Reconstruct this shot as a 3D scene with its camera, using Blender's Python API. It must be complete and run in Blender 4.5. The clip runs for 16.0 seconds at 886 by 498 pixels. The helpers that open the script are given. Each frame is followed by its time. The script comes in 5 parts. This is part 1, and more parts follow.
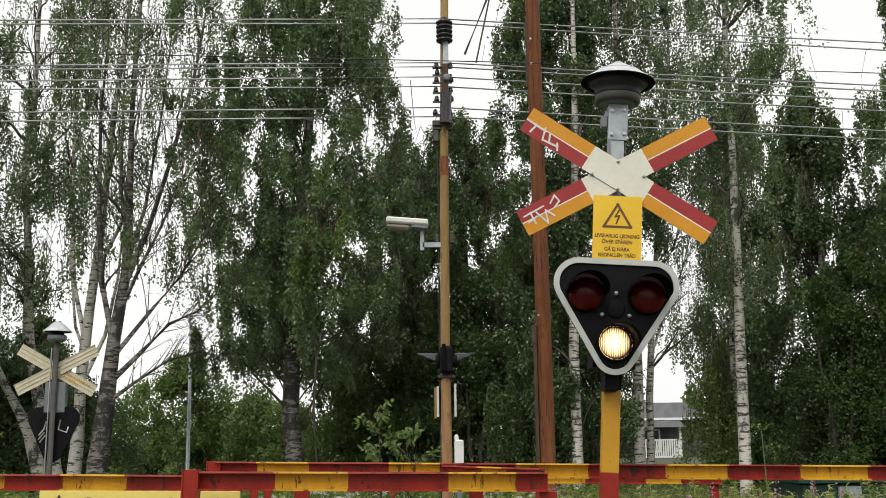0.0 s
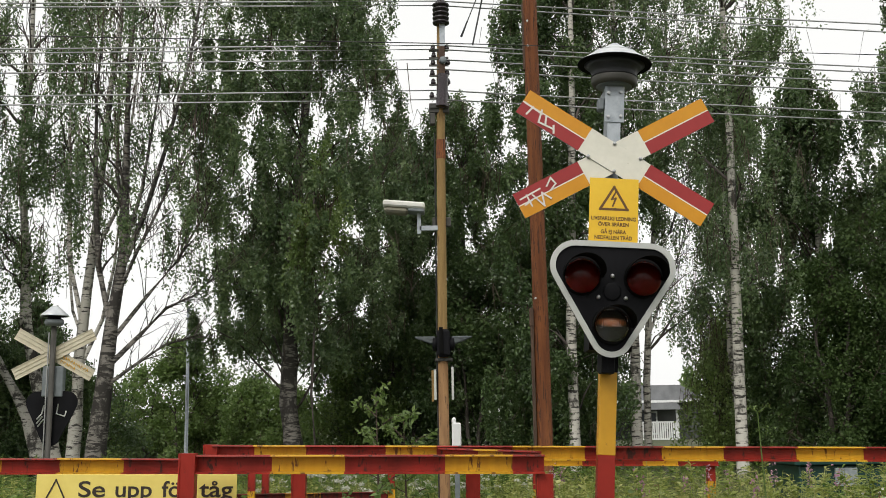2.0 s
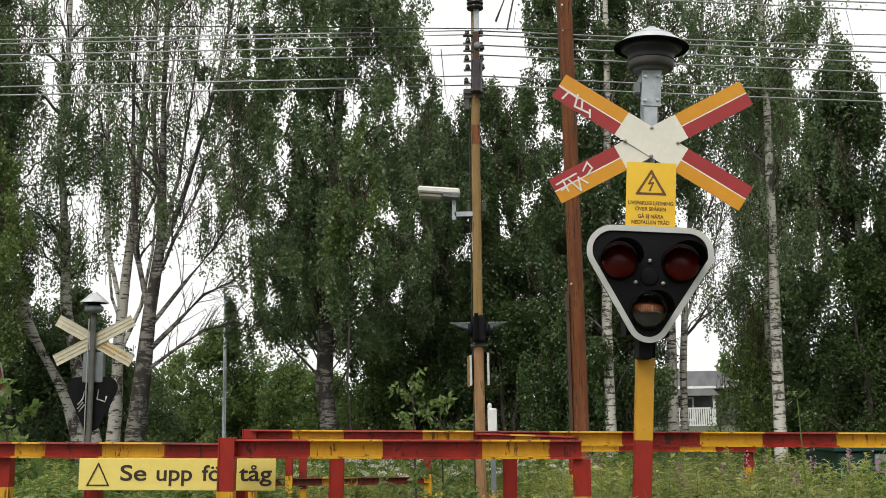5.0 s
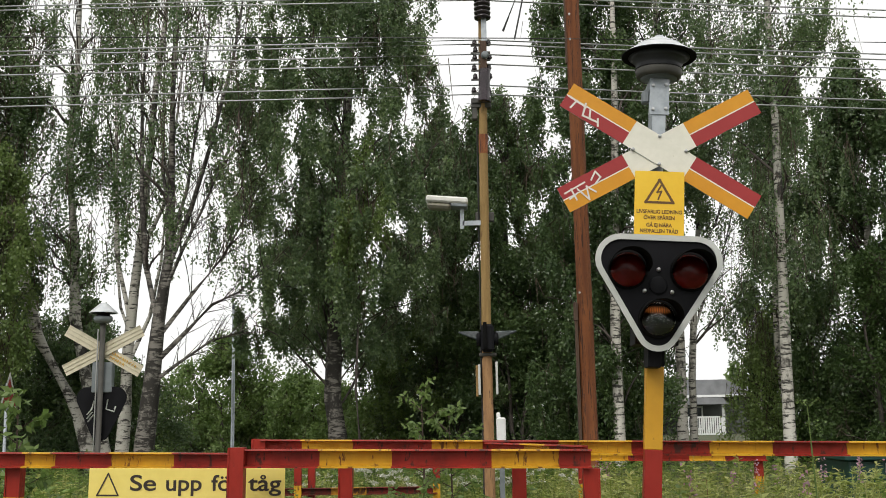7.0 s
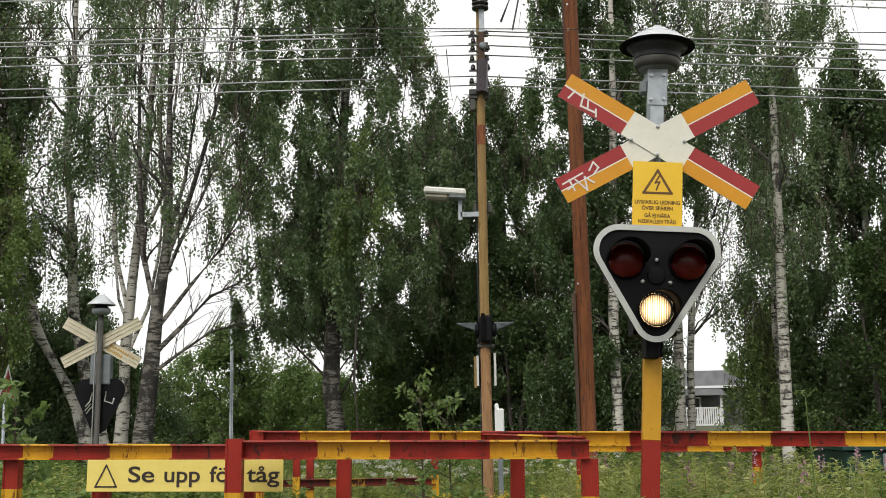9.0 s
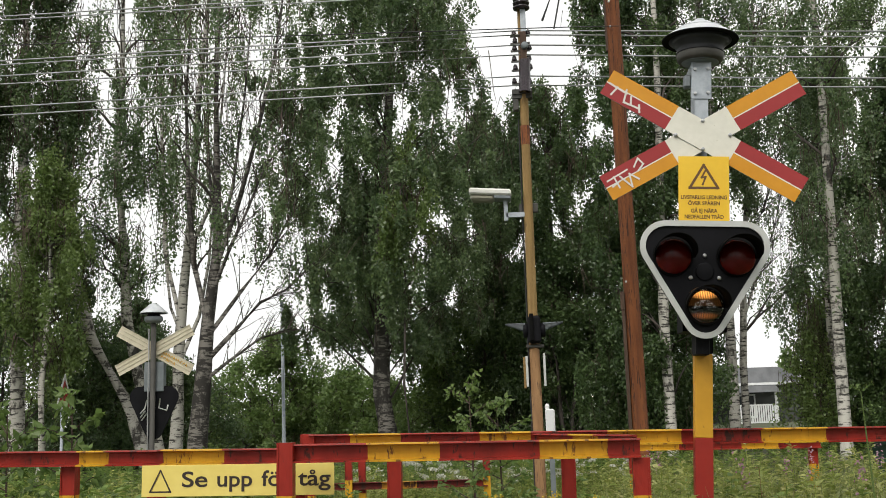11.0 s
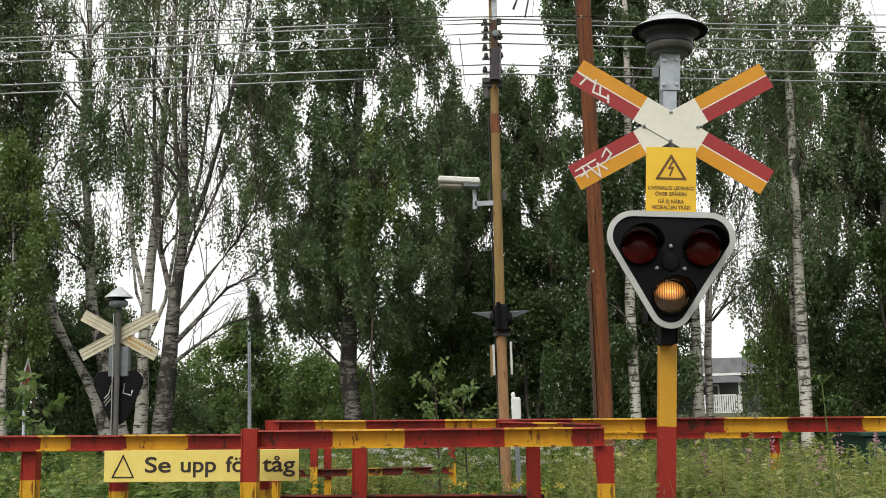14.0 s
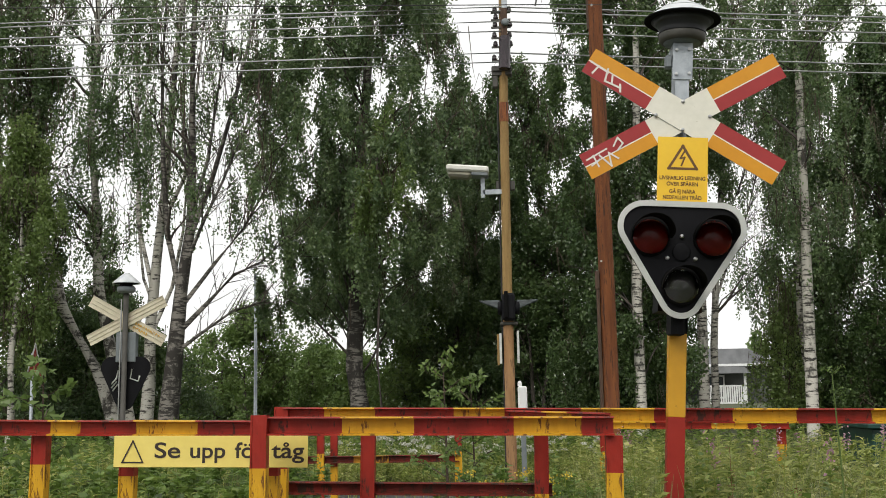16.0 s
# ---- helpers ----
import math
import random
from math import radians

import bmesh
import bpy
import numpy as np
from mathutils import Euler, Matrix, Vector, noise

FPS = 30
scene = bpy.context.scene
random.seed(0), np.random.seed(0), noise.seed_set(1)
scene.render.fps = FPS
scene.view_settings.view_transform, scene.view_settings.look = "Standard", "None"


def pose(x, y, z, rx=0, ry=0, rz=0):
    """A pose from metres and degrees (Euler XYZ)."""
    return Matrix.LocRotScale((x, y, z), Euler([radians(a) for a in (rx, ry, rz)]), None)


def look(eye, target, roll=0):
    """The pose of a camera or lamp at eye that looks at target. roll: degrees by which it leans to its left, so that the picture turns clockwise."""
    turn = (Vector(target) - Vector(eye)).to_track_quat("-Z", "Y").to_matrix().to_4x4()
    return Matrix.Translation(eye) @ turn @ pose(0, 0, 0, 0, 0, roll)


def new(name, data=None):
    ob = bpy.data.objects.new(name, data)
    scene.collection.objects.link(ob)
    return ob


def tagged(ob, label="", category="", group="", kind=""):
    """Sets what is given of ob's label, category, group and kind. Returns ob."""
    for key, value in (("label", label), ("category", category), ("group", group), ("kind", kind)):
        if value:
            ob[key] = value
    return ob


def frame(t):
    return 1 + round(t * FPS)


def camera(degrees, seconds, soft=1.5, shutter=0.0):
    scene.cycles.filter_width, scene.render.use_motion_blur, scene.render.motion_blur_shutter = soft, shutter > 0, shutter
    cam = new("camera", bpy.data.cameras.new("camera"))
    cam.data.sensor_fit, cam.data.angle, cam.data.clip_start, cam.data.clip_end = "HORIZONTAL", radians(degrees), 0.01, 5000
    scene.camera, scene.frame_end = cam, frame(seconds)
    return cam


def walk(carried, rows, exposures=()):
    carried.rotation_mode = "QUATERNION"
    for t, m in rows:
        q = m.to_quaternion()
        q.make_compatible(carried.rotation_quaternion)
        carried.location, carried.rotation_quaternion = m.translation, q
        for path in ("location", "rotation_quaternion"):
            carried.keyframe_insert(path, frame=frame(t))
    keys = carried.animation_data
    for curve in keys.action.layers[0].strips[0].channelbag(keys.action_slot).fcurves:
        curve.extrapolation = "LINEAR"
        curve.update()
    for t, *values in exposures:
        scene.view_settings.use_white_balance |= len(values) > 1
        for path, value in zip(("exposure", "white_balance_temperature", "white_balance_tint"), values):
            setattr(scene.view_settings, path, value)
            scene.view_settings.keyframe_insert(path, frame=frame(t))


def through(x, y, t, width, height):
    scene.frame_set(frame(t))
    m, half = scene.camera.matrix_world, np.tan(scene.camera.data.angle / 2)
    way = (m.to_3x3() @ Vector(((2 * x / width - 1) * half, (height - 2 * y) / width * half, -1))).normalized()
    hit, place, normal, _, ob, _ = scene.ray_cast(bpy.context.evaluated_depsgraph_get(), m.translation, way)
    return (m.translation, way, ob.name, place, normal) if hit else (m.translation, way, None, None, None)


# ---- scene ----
cam = camera(45.93, 16.0, soft=0.9)
PATH = [
    (0.0, pose(0.001, -0.010, 1.407, 100.412, 0.731, 0.197)),
    (0.5, pose(0.000, -0.012, 1.407, 100.322, 0.771, 0.160)),
    (1.0, pose(0.002, -0.013, 1.405, 100.094, 0.820, 0.107)),
    (1.5, pose(0.004, -0.012, 1.403, 99.709, 0.861, 0.145)),
    (2.0, pose(0.008, -0.001, 1.406, 99.505, 0.899, 0.090)),
    (2.5, pose(0.005, -0.005, 1.405, 99.307, 0.981, 0.103)),
    (3.0, pose(0.003, -0.005, 1.401, 99.051, 0.908, 0.127)),
    (3.5, pose(0.000, 0.000, 1.400, 98.919, 0.892, 0.140)),
    (6.0, pose(-0.003, -0.004, 1.404, 98.766, 0.832, 2.956)),
    (6.5, pose(-0.005, -0.006, 1.401, 99.080, 0.844, 2.888)),
    (7.0, pose(-0.005, -0.006, 1.403, 99.283, 0.940, 2.438)),
    (7.5, pose(-0.006, -0.005, 1.403, 99.067, 1.084, 2.188)),
    (8.0, pose(-0.007, -0.000, 1.400, 99.074, 1.076, 2.285)),
    (8.5, pose(-0.009, -0.001, 1.401, 99.000, 1.110, 2.319)),
    (8.7, pose(-0.007, -0.000, 1.401, 98.820, 1.080, 2.323)),
    (10.8, pose(0.006, 0.013, 1.397, 98.984, 1.979, 4.018)),
    (11.0, pose(0.008, 0.007, 1.396, 99.004, 1.970, 5.135)),
    (11.5, pose(0.008, 0.024, 1.396, 96.997, 1.597, 4.726)),
    (12.0, pose(0.008, 0.034, 1.397, 97.193, 1.544, 4.200)),
    (12.5, pose(0.011, 0.024, 1.398, 98.209, 1.488, 3.508)),
    (13.0, pose(0.013, 0.015, 1.396, 98.295, 1.384, 2.943)),
    (13.5, pose(0.012, 0.010, 1.396, 98.392, 1.545, 3.066)),
    (14.0, pose(0.013, 0.013, 1.394, 98.291, 1.518, 3.331)),
    (14.5, pose(0.009, 0.014, 1.394, 97.989, 1.362, 3.278)),
    (15.0, pose(0.004, 0.022, 1.395, 97.678, 1.253, 3.300)),
    (15.5, pose(-0.002, 0.018, 1.393, 97.658, 1.208, 3.364)),
    (16.0, pose(-0.010, 0.017, 1.394, 97.666, 1.022, 3.588)),
]
walk(cam, PATH, [(0.0, 0.05), (3.5, 0.06), (6.0, 0.11), (16.0, 0.13)])

# ---- light: a bright overcast sky with a wide, weak sun ----
SUN_EL, SUN_AZ = radians(48), radians(200)
world = bpy.data.worlds.new("overcast_sky")
scene.world = world
world.use_nodes = True
wn, wl = world.node_tree.nodes, world.node_tree.links
wn.clear()
sky = wn.new("ShaderNodeTexSky")
sky.sky_type = "NISHITA"
sky.sun_disc = False
sky.sun_elevation, sky.sun_rotation = SUN_EL, SUN_AZ
sky.air_density, sky.dust_density = 1.0, 4.0
grey = wn.new("ShaderNodeRGBToBW")
tint = wn.new("ShaderNodeMix")
tint.data_type = "RGBA"
tint.inputs["Factor"].default_value = 0.8
tint.inputs["B"].default_value = (9.9, 9.9, 9.7, 1)
back = wn.new("ShaderNodeBackground")
back.inputs["Strength"].default_value = 0.115
wout = wn.new("ShaderNodeOutputWorld")
wl.new(sky.outputs[0], grey.inputs[0])
wl.new(grey.outputs[0], tint.inputs["A"])
wl.new(tint.outputs["Result"], back.inputs["Color"])
wl.new(back.outputs[0], wout.inputs[0])
sun_data = bpy.data.lights.new("sun", "SUN")
sun_data.energy, sun_data.angle, sun_data.color = 1.5, radians(30), (1.0, 0.96, 0.88)
sun = new("sun", sun_data)
sd = Vector((math.sin(SUN_AZ) * math.cos(SUN_EL), math.cos(SUN_AZ) * math.cos(SUN_EL), math.sin(SUN_EL)))
sun.matrix_world = look(sd * 50, (0, 0, 0))


# ---- materials ----
def nodes_of(name):
    m = bpy.data.materials.new(name)
    m.use_nodes = True
    return m, m.node_tree.nodes, m.node_tree.links, m.node_tree.nodes["Principled BSDF"]


def ramp(nd, stops):
    r = nd.new("ShaderNodeValToRGB")
    r.color_ramp.elements[0].position, r.color_ramp.elements[0].color = stops[0][0], (*stops[0][1], 1)
    r.color_ramp.elements[1].position, r.color_ramp.elements[1].color = stops[-1][0], (*stops[-1][1], 1)
    for p, c in stops[1:-1]:
        r.color_ramp.elements.new(p).color = (*c, 1)
    return r


def coords(nd, lk, scale=(1, 1, 1), kind="Object"):
    tc = nd.new("ShaderNodeTexCoord")
    mp = nd.new("ShaderNodeMapping")
    mp.inputs["Scale"].default_value = scale
    lk.new(tc.outputs[kind], mp.inputs["Vector"])
    return mp.outputs[0]


def noise_tex(nd, lk, vec, scale, detail=4.0, rough=0.6):
    n = nd.new("ShaderNodeTexNoise")
    n.inputs["Scale"].default_value, n.inputs["Detail"].default_value = scale, detail
    n.inputs["Roughness"].default_value = rough
    lk.new(vec, n.inputs["Vector"])
    return n.outputs["Fac"]


def mix_col(nd, lk, fac, a, b):
    x = nd.new("ShaderNodeMix")
    x.data_type = "RGBA"
    for key, v in (("Factor", fac), ("A", a), ("B", b)):
        if isinstance(v, tuple):
            x.inputs[key].default_value = (*v, 1)
        elif isinstance(v, (int, float)):
            x.inputs[key].default_value = v
        else:
            lk.new(v, x.inputs[key])
    return x.outputs["Result"]


def surface(name, c1, c2, scale=8.0, rough=0.6, metal=0.0, bump=0.15, wear=None, wear_at=0.62, wear_scale=14.0, stretch=(1, 1, 1), gloss=0.5):
    """Two tones of large stains, fine grain as relief, and wear of another colour in patches."""
    m, nd, lk, bs = nodes_of(name)
    vec = coords(nd, lk, stretch)
    big = noise_tex(nd, lk, vec, scale)
    fine = noise_tex(nd, lk, vec, scale * 9, 3.0)
    r = ramp(nd, [(0.35, c1), (0.65, c2)])
    lk.new(big, r.inputs[0])
    col = mix_col(nd, lk, 0.12, r.outputs[0], mix_col(nd, lk, fine, tuple(v * 0.4 for v in c1), tuple(min(1, v * 1.5) for v in c2)))
    if wear:
        wn_ = noise_tex(nd, lk, vec, wear_scale, 6.0, 0.7)
        w = ramp(nd, [(wear_at, (0, 0, 0)), (wear_at + 0.05, (1, 1, 1))])
        lk.new(wn_, w.inputs[0])
        col = mix_col(nd, lk, w.outputs[0], col, wear)
    lk.new(col, bs.inputs["Base Color"])
    bs.inputs["Roughness"].default_value, bs.inputs["Metallic"].default_value = rough, metal
    bs.inputs["Specular IOR Level"].default_value = gloss
    if bump:
        b = nd.new("ShaderNodeBump")
        b.inputs["Strength"].default_value, b.inputs["Distance"].default_value = bump, 0.01
        lk.new(fine, b.inputs["Height"])
        lk.new(b.outputs[0], bs.inputs["Normal"])
    return m


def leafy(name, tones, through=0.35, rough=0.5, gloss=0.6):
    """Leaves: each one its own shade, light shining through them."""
    m, nd, lk, bs = nodes_of(name)
    g = nd.new("ShaderNodeNewGeometry")
    r = ramp(nd, [(i / (len(tones) - 1), c) for i, c in enumerate(tones)])
    lk.new(g.outputs["Random Per Island"], r.inputs[0])
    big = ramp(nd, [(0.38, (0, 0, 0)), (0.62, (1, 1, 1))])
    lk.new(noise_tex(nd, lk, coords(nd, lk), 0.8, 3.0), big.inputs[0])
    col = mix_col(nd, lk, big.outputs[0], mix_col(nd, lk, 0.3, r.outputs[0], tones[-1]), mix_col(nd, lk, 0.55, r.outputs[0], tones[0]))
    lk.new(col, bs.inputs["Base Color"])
    bs.inputs["Roughness"].default_value = rough
    bs.inputs["Specular IOR Level"].default_value = gloss
    t = nd.new("ShaderNodeBsdfTranslucent")
    lk.new(col, t.inputs["Color"])
    mx = nd.new("ShaderNodeMixShader")
    mx.inputs[0].default_value = through
    lk.new(bs.outputs[0], mx.inputs[1])
    lk.new(t.outputs[0], mx.inputs[2])
    lk.new(mx.outputs[0], nd["Material Output"].inputs["Surface"])
    return m


def bark(name, pale, dark, amount, low):
    """Birch bark: pale skin, dark cross streaks and rough black patches."""
    m, nd, lk, bs = nodes_of(name)
    streak = noise_tex(nd, lk, coords(nd, lk, (2.5, 2.5, 13)), 1.6, 4.0, 0.65)
    patch = noise_tex(nd, lk, coords(nd, lk, (1, 1, 0.7)), 2.2, 5.0, 0.7)
    fine = noise_tex(nd, lk, coords(nd, lk, (1, 1, 3)), 25, 3.0)
    r = ramp(nd, [(amount, pale), (amount + 0.06, dark)])
    lk.new(streak, r.inputs[0])
    r2 = ramp(nd, [(low, (0, 0, 0)), (low + 0.08, (1, 1, 1))])
    lk.new(patch, r2.inputs[0])
    col = mix_col(nd, lk, r2.outputs[0], r.outputs[0], dark)
    col = mix_col(nd, lk, 0.08, col, mix_col(nd, lk, fine, dark, pale))
    lk.new(col, bs.inputs["Base Color"])
    bs.inputs["Roughness"].default_value = 0.85
    b = nd.new("ShaderNodeBump")
    b.inputs["Strength"].default_value, b.inputs["Distance"].default_value = 0.5, 0.02
    lk.new(patch, b.inputs["Height"])
    lk.new(b.outputs[0], bs.inputs["Normal"])
    return m


def glow(name, colour, strength, stripes=0.0, rim=0.06, dark=(0.02, 0.02, 0.02)):
    """The lit lamp as seen through its ribbed lens, the ribs put into the emission: bright in the middle, fading to the
    rim.
    """
    m, nd, lk, bs = nodes_of(name)
    tc = nd.new("ShaderNodeTexCoord")
    sp = nd.new("ShaderNodeSeparateXYZ")
    lk.new(tc.outputs["UV"], sp.inputs[0])
    ln = nd.new("ShaderNodeVectorMath")
    ln.operation = "LENGTH"
    lk.new(tc.outputs["UV"], ln.inputs[0])
    fall = nd.new("ShaderNodeMapRange")
    fall.inputs["From Min"].default_value, fall.inputs["From Max"].default_value = 0.12, 1.0
    fall.inputs["To Min"].default_value, fall.inputs["To Max"].default_value = 1.0, rim
    lk.new(ln.outputs["Value"], fall.inputs["Value"])
    sn = nd.new("ShaderNodeMath")
    sn.operation = "MULTIPLY"
    sn.inputs[1].default_value = 44.0
    lk.new(sp.outputs[0], sn.inputs[0])
    s2 = nd.new("ShaderNodeMath")
    s2.operation = "SINE"
    lk.new(sn.outputs[0], s2.inputs[0])
    s3 = nd.new("ShaderNodeMapRange")
    s3.inputs["From Min"].default_value, s3.inputs["To Min"].default_value = -1.0, 1.0 - stripes
    lk.new(s2.outputs[0], s3.inputs["Value"])
    mu = nd.new("ShaderNodeMath")
    mu.operation = "MULTIPLY"
    lk.new(fall.outputs[0], mu.inputs[0])
    lk.new(s3.outputs[0], mu.inputs[1])
    m2 = nd.new("ShaderNodeMath")
    m2.operation = "MULTIPLY"
    m2.inputs[1].default_value = strength
    lk.new(mu.outputs[0], m2.inputs[0])
    bs.inputs["Base Color"].default_value = (*dark, 1)
    bs.inputs["Emission Color"].default_value = (*colour, 1)
    lk.new(m2.outputs[0], bs.inputs["Emission Strength"])
    return m


M_RED = surface("red_rail_paint", (0.19, 0.015, 0.009), (0.35, 0.027, 0.016), 5, 0.42, 0, 0.35, (0.065, 0.018, 0.011), 0.56, 22, (1, 1, 0.35), 0.3)
M_YEL = surface("yellow_rail_paint", (0.50, 0.25, 0.012), (0.68, 0.39, 0.025), 5, 0.45, 0, 0.35, (0.15, 0.06, 0.014), 0.57, 24, (1, 1, 0.25), 0.3)
M_SRED = surface("red_sign_sheeting", (0.29, 0.023, 0.024), (0.34, 0.030, 0.030), 3, 0.42, 0, 0.03, (0.36, 0.05, 0.045), 0.66, 30, (1, 1, 1), 0.4)
M_SYEL = surface("orange_yellow_sign_sheeting", (0.58, 0.245, 0.010), (0.65, 0.29, 0.014), 3, 0.42, 0, 0.03, (0.50, 0.20, 0.012), 0.66, 26, (1, 1, 1), 0.4)
M_POSTY = surface("worn_yellow_post_paint", (0.50, 0.25, 0.013), (0.58, 0.30, 0.018), 3, 0.45, 0, 0.05, (0.34, 0.16, 0.012), 0.66, 12)
M_POSTR = surface("worn_red_post_paint", (0.23, 0.015, 0.010), (0.30, 0.022, 0.014), 3, 0.45, 0, 0.05, (0.5, 0.36, 0.27), 0.70, 14, (1, 1, 1), 0.35)
M_SWHITE = surface("aged_white_sheeting", (0.68, 0.66, 0.56), (0.76, 0.73, 0.63), 4, 0.5, 0, 0.03, (0.5, 0.47, 0.36), 0.68, 20)
M_PLATE = surface("yellow_enamel", (0.80, 0.47, 0.02), (0.84, 0.52, 0.03), 3, 0.4, 0, 0.03)
M_WARN = surface("pale_yellow_sign_paint", (0.78, 0.60, 0.14), (0.83, 0.66, 0.18), 4, 0.5, 0, 0.05, (0.4, 0.27, 0.06), 0.7, 12)
M_PRINT = surface("dark_print", (0.025, 0.015, 0.01), (0.04, 0.025, 0.018), 6, 0.6, 0, 0)
M_PRINT2 = surface("brown_print", (0.10, 0.045, 0.01), (0.13, 0.06, 0.015), 6, 0.6, 0, 0)
M_BLACK = surface("black_signal_paint", (0.0045, 0.0045, 0.0055), (0.009, 0.009, 0.011), 5, 0.6, 0, 0.08, (0.016, 0.016, 0.020), 0.66, 18, (1, 1, 0.4), 0.11)
M_VISOR = surface("matt_black_visor", (0.004, 0.004, 0.004), (0.007, 0.007, 0.007), 5, 0.8, 0, 0.05, None, 0.6, 14, (1, 1, 1), 0.08)
M_RIM = surface("pale_grey_border_paint", (0.46, 0.47, 0.45), (0.54, 0.55, 0.52), 4, 0.5, 0, 0.05, (0.3, 0.3, 0.28), 0.7, 25)
M_GALV = surface("galvanised_steel", (0.30, 0.33, 0.36), (0.42, 0.45, 0.48), 18, 0.5, 0.55, 0.06)
M_GREYP = surface("grey_painted_metal", (0.14, 0.16, 0.17), (0.2, 0.22, 0.23), 6, 0.5, 0.2, 0.05)
M_DGREY = surface("dark_grey_paint", (0.05, 0.048, 0.042), (0.08, 0.076, 0.066), 6, 0.55, 0.1, 0.05)
M_CAP = surface("weathered_silver_cap", (0.50, 0.53, 0.55), (0.66, 0.68, 0.69), 6, 0.4, 0.35, 0.04)
M_HORN = surface("dark_horn_enamel", (0.018, 0.019, 0.021), (0.03, 0.031, 0.033), 6, 0.5, 0, 0.04, None, 0.6, 14, (1, 1, 1), 0.3)
M_BOLT = surface("steel_bolt", (0.4, 0.4, 0.4), (0.5, 0.5, 0.5), 30, 0.35, 0.9, 0)
M_WPOLE = surface("yellowish_treated_wood", (0.20, 0.12, 0.04), (0.31, 0.20, 0.07), 3, 0.8, 0, 0.5, (0.13, 0.075, 0.03), 0.6, 6, (6, 6, 0.6))
M_WLOW = surface("weathered_brown_wood", (0.17, 0.085, 0.035), (0.27, 0.15, 0.06), 3, 0.8, 0, 0.5, (0.09, 0.045, 0.02), 0.56, 6, (6, 6, 0.6))
M_BPOLE = surface("red_brown_tarred_wood", (0.10, 0.030, 0.010), (0.215, 0.072, 0.020), 4, 0.7, 0, 0.8, (0.04, 0.016, 0.009), 0.545, 8, (7, 7, 0.4), 0.3)
M_DWOOD = surface("dark_tarred_wood", (0.05, 0.028, 0.018), (0.09, 0.05, 0.03), 4, 0.8, 0, 0.5, None, 0.6, 6, (6, 6, 0.6))
M_PORC = surface("dark_porcelain", (0.02, 0.016, 0.018), (0.035, 0.025, 0.03), 5, 0.18, 0, 0)
M_WIRE = surface("weathered_wire", (0.28, 0.29, 0.28), (0.36, 0.37, 0.36), 3, 0.45, 0.5, 0)
M_CABLE = surface("black_cable", (0.02, 0.02, 0.02), (0.03, 0.03, 0.03), 3, 0.6, 0, 0)
M_LAMP = surface("off_white_lamp_housing", (0.60, 0.59, 0.54), (0.72, 0.71, 0.66), 6, 0.5, 0, 0.05)
M_LENSG = surface("clouded_lamp_bowl", (0.2, 0.19, 0.15), (0.28, 0.26, 0.2), 6, 0.3, 0, 0)
M_WHITEP = surface("white_paint", (0.68, 0.69, 0.68), (0.78, 0.78, 0.77), 5, 0.5, 0, 0.05)
M_CREAM = surface("bare_cream_sign_back", (0.50, 0.45, 0.33), (0.62, 0.57, 0.44), 4, 0.55, 0.1, 0.05, (0.36, 0.3, 0.2), 0.66, 9)
M_TEAL = surface("dark_green_sheet_metal", (0.006, 0.035, 0.03), (0.012, 0.055, 0.045), 4, 0.45, 0, 0.06)
M_ROOF = surface("dark_roof_sheet", (0.16, 0.165, 0.175), (0.23, 0.235, 0.245), 2, 0.5, 0, 0.1)
M_WALL = surface("grey_green_boarding", (0.05, 0.055, 0.05), (0.08, 0.085, 0.078), 2, 0.8, 0, 0.2)
M_SOIL = surface("grassy_soil", (0.045, 0.05, 0.02), (0.085, 0.08, 0.04), 1.5, 0.95, 0, 0.6, (0.035, 0.06, 0.015), 0.5, 4)
M_ASPH = surface("worn_asphalt", (0.09, 0.092, 0.098), (0.13, 0.132, 0.138), 1.2, 0.85, 0, 0.5, (0.06, 0.06, 0.062), 0.62, 5)
M_FOIL = surface("white_marker_ink", (0.6, 0.56, 0.52), (0.72, 0.68, 0.62), 8, 0.6, 0, 0)
M_BARKW = bark("white_birch_bark", (0.45, 0.43, 0.38), (0.025, 0.022, 0.018), 0.53, 0.53)
M_BARKG = bark("grey_rough_birch_bark", (0.19, 0.175, 0.155), (0.02, 0.017, 0.014), 0.49, 0.475)
M_BARKD = surface("dark_branch_bark", (0.045, 0.036, 0.03), (0.09, 0.075, 0.065), 6, 0.9, 0, 0.5)
M_TWIG = surface("brown_twig", (0.05, 0.034, 0.025), (0.08, 0.055, 0.04), 6, 0.9, 0, 0)
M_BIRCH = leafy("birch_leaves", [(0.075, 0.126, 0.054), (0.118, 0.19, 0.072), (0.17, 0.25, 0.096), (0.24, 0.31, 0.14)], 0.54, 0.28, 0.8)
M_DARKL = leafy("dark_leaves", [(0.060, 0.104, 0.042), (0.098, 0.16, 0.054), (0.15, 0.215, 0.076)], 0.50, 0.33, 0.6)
# leaf tones darkened to stand for the deep shade among the right-hand trees
M_SHADEL = leafy("shade_darkened_leaves", [(0.040, 0.074, 0.021), (0.062, 0.105, 0.029), (0.088, 0.135, 0.040)], 0.38, 0.5, 0.25)
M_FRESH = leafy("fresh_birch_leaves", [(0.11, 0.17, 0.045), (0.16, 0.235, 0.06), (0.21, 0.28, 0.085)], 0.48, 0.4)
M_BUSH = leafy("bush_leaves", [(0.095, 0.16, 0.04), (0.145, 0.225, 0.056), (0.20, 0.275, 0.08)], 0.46)
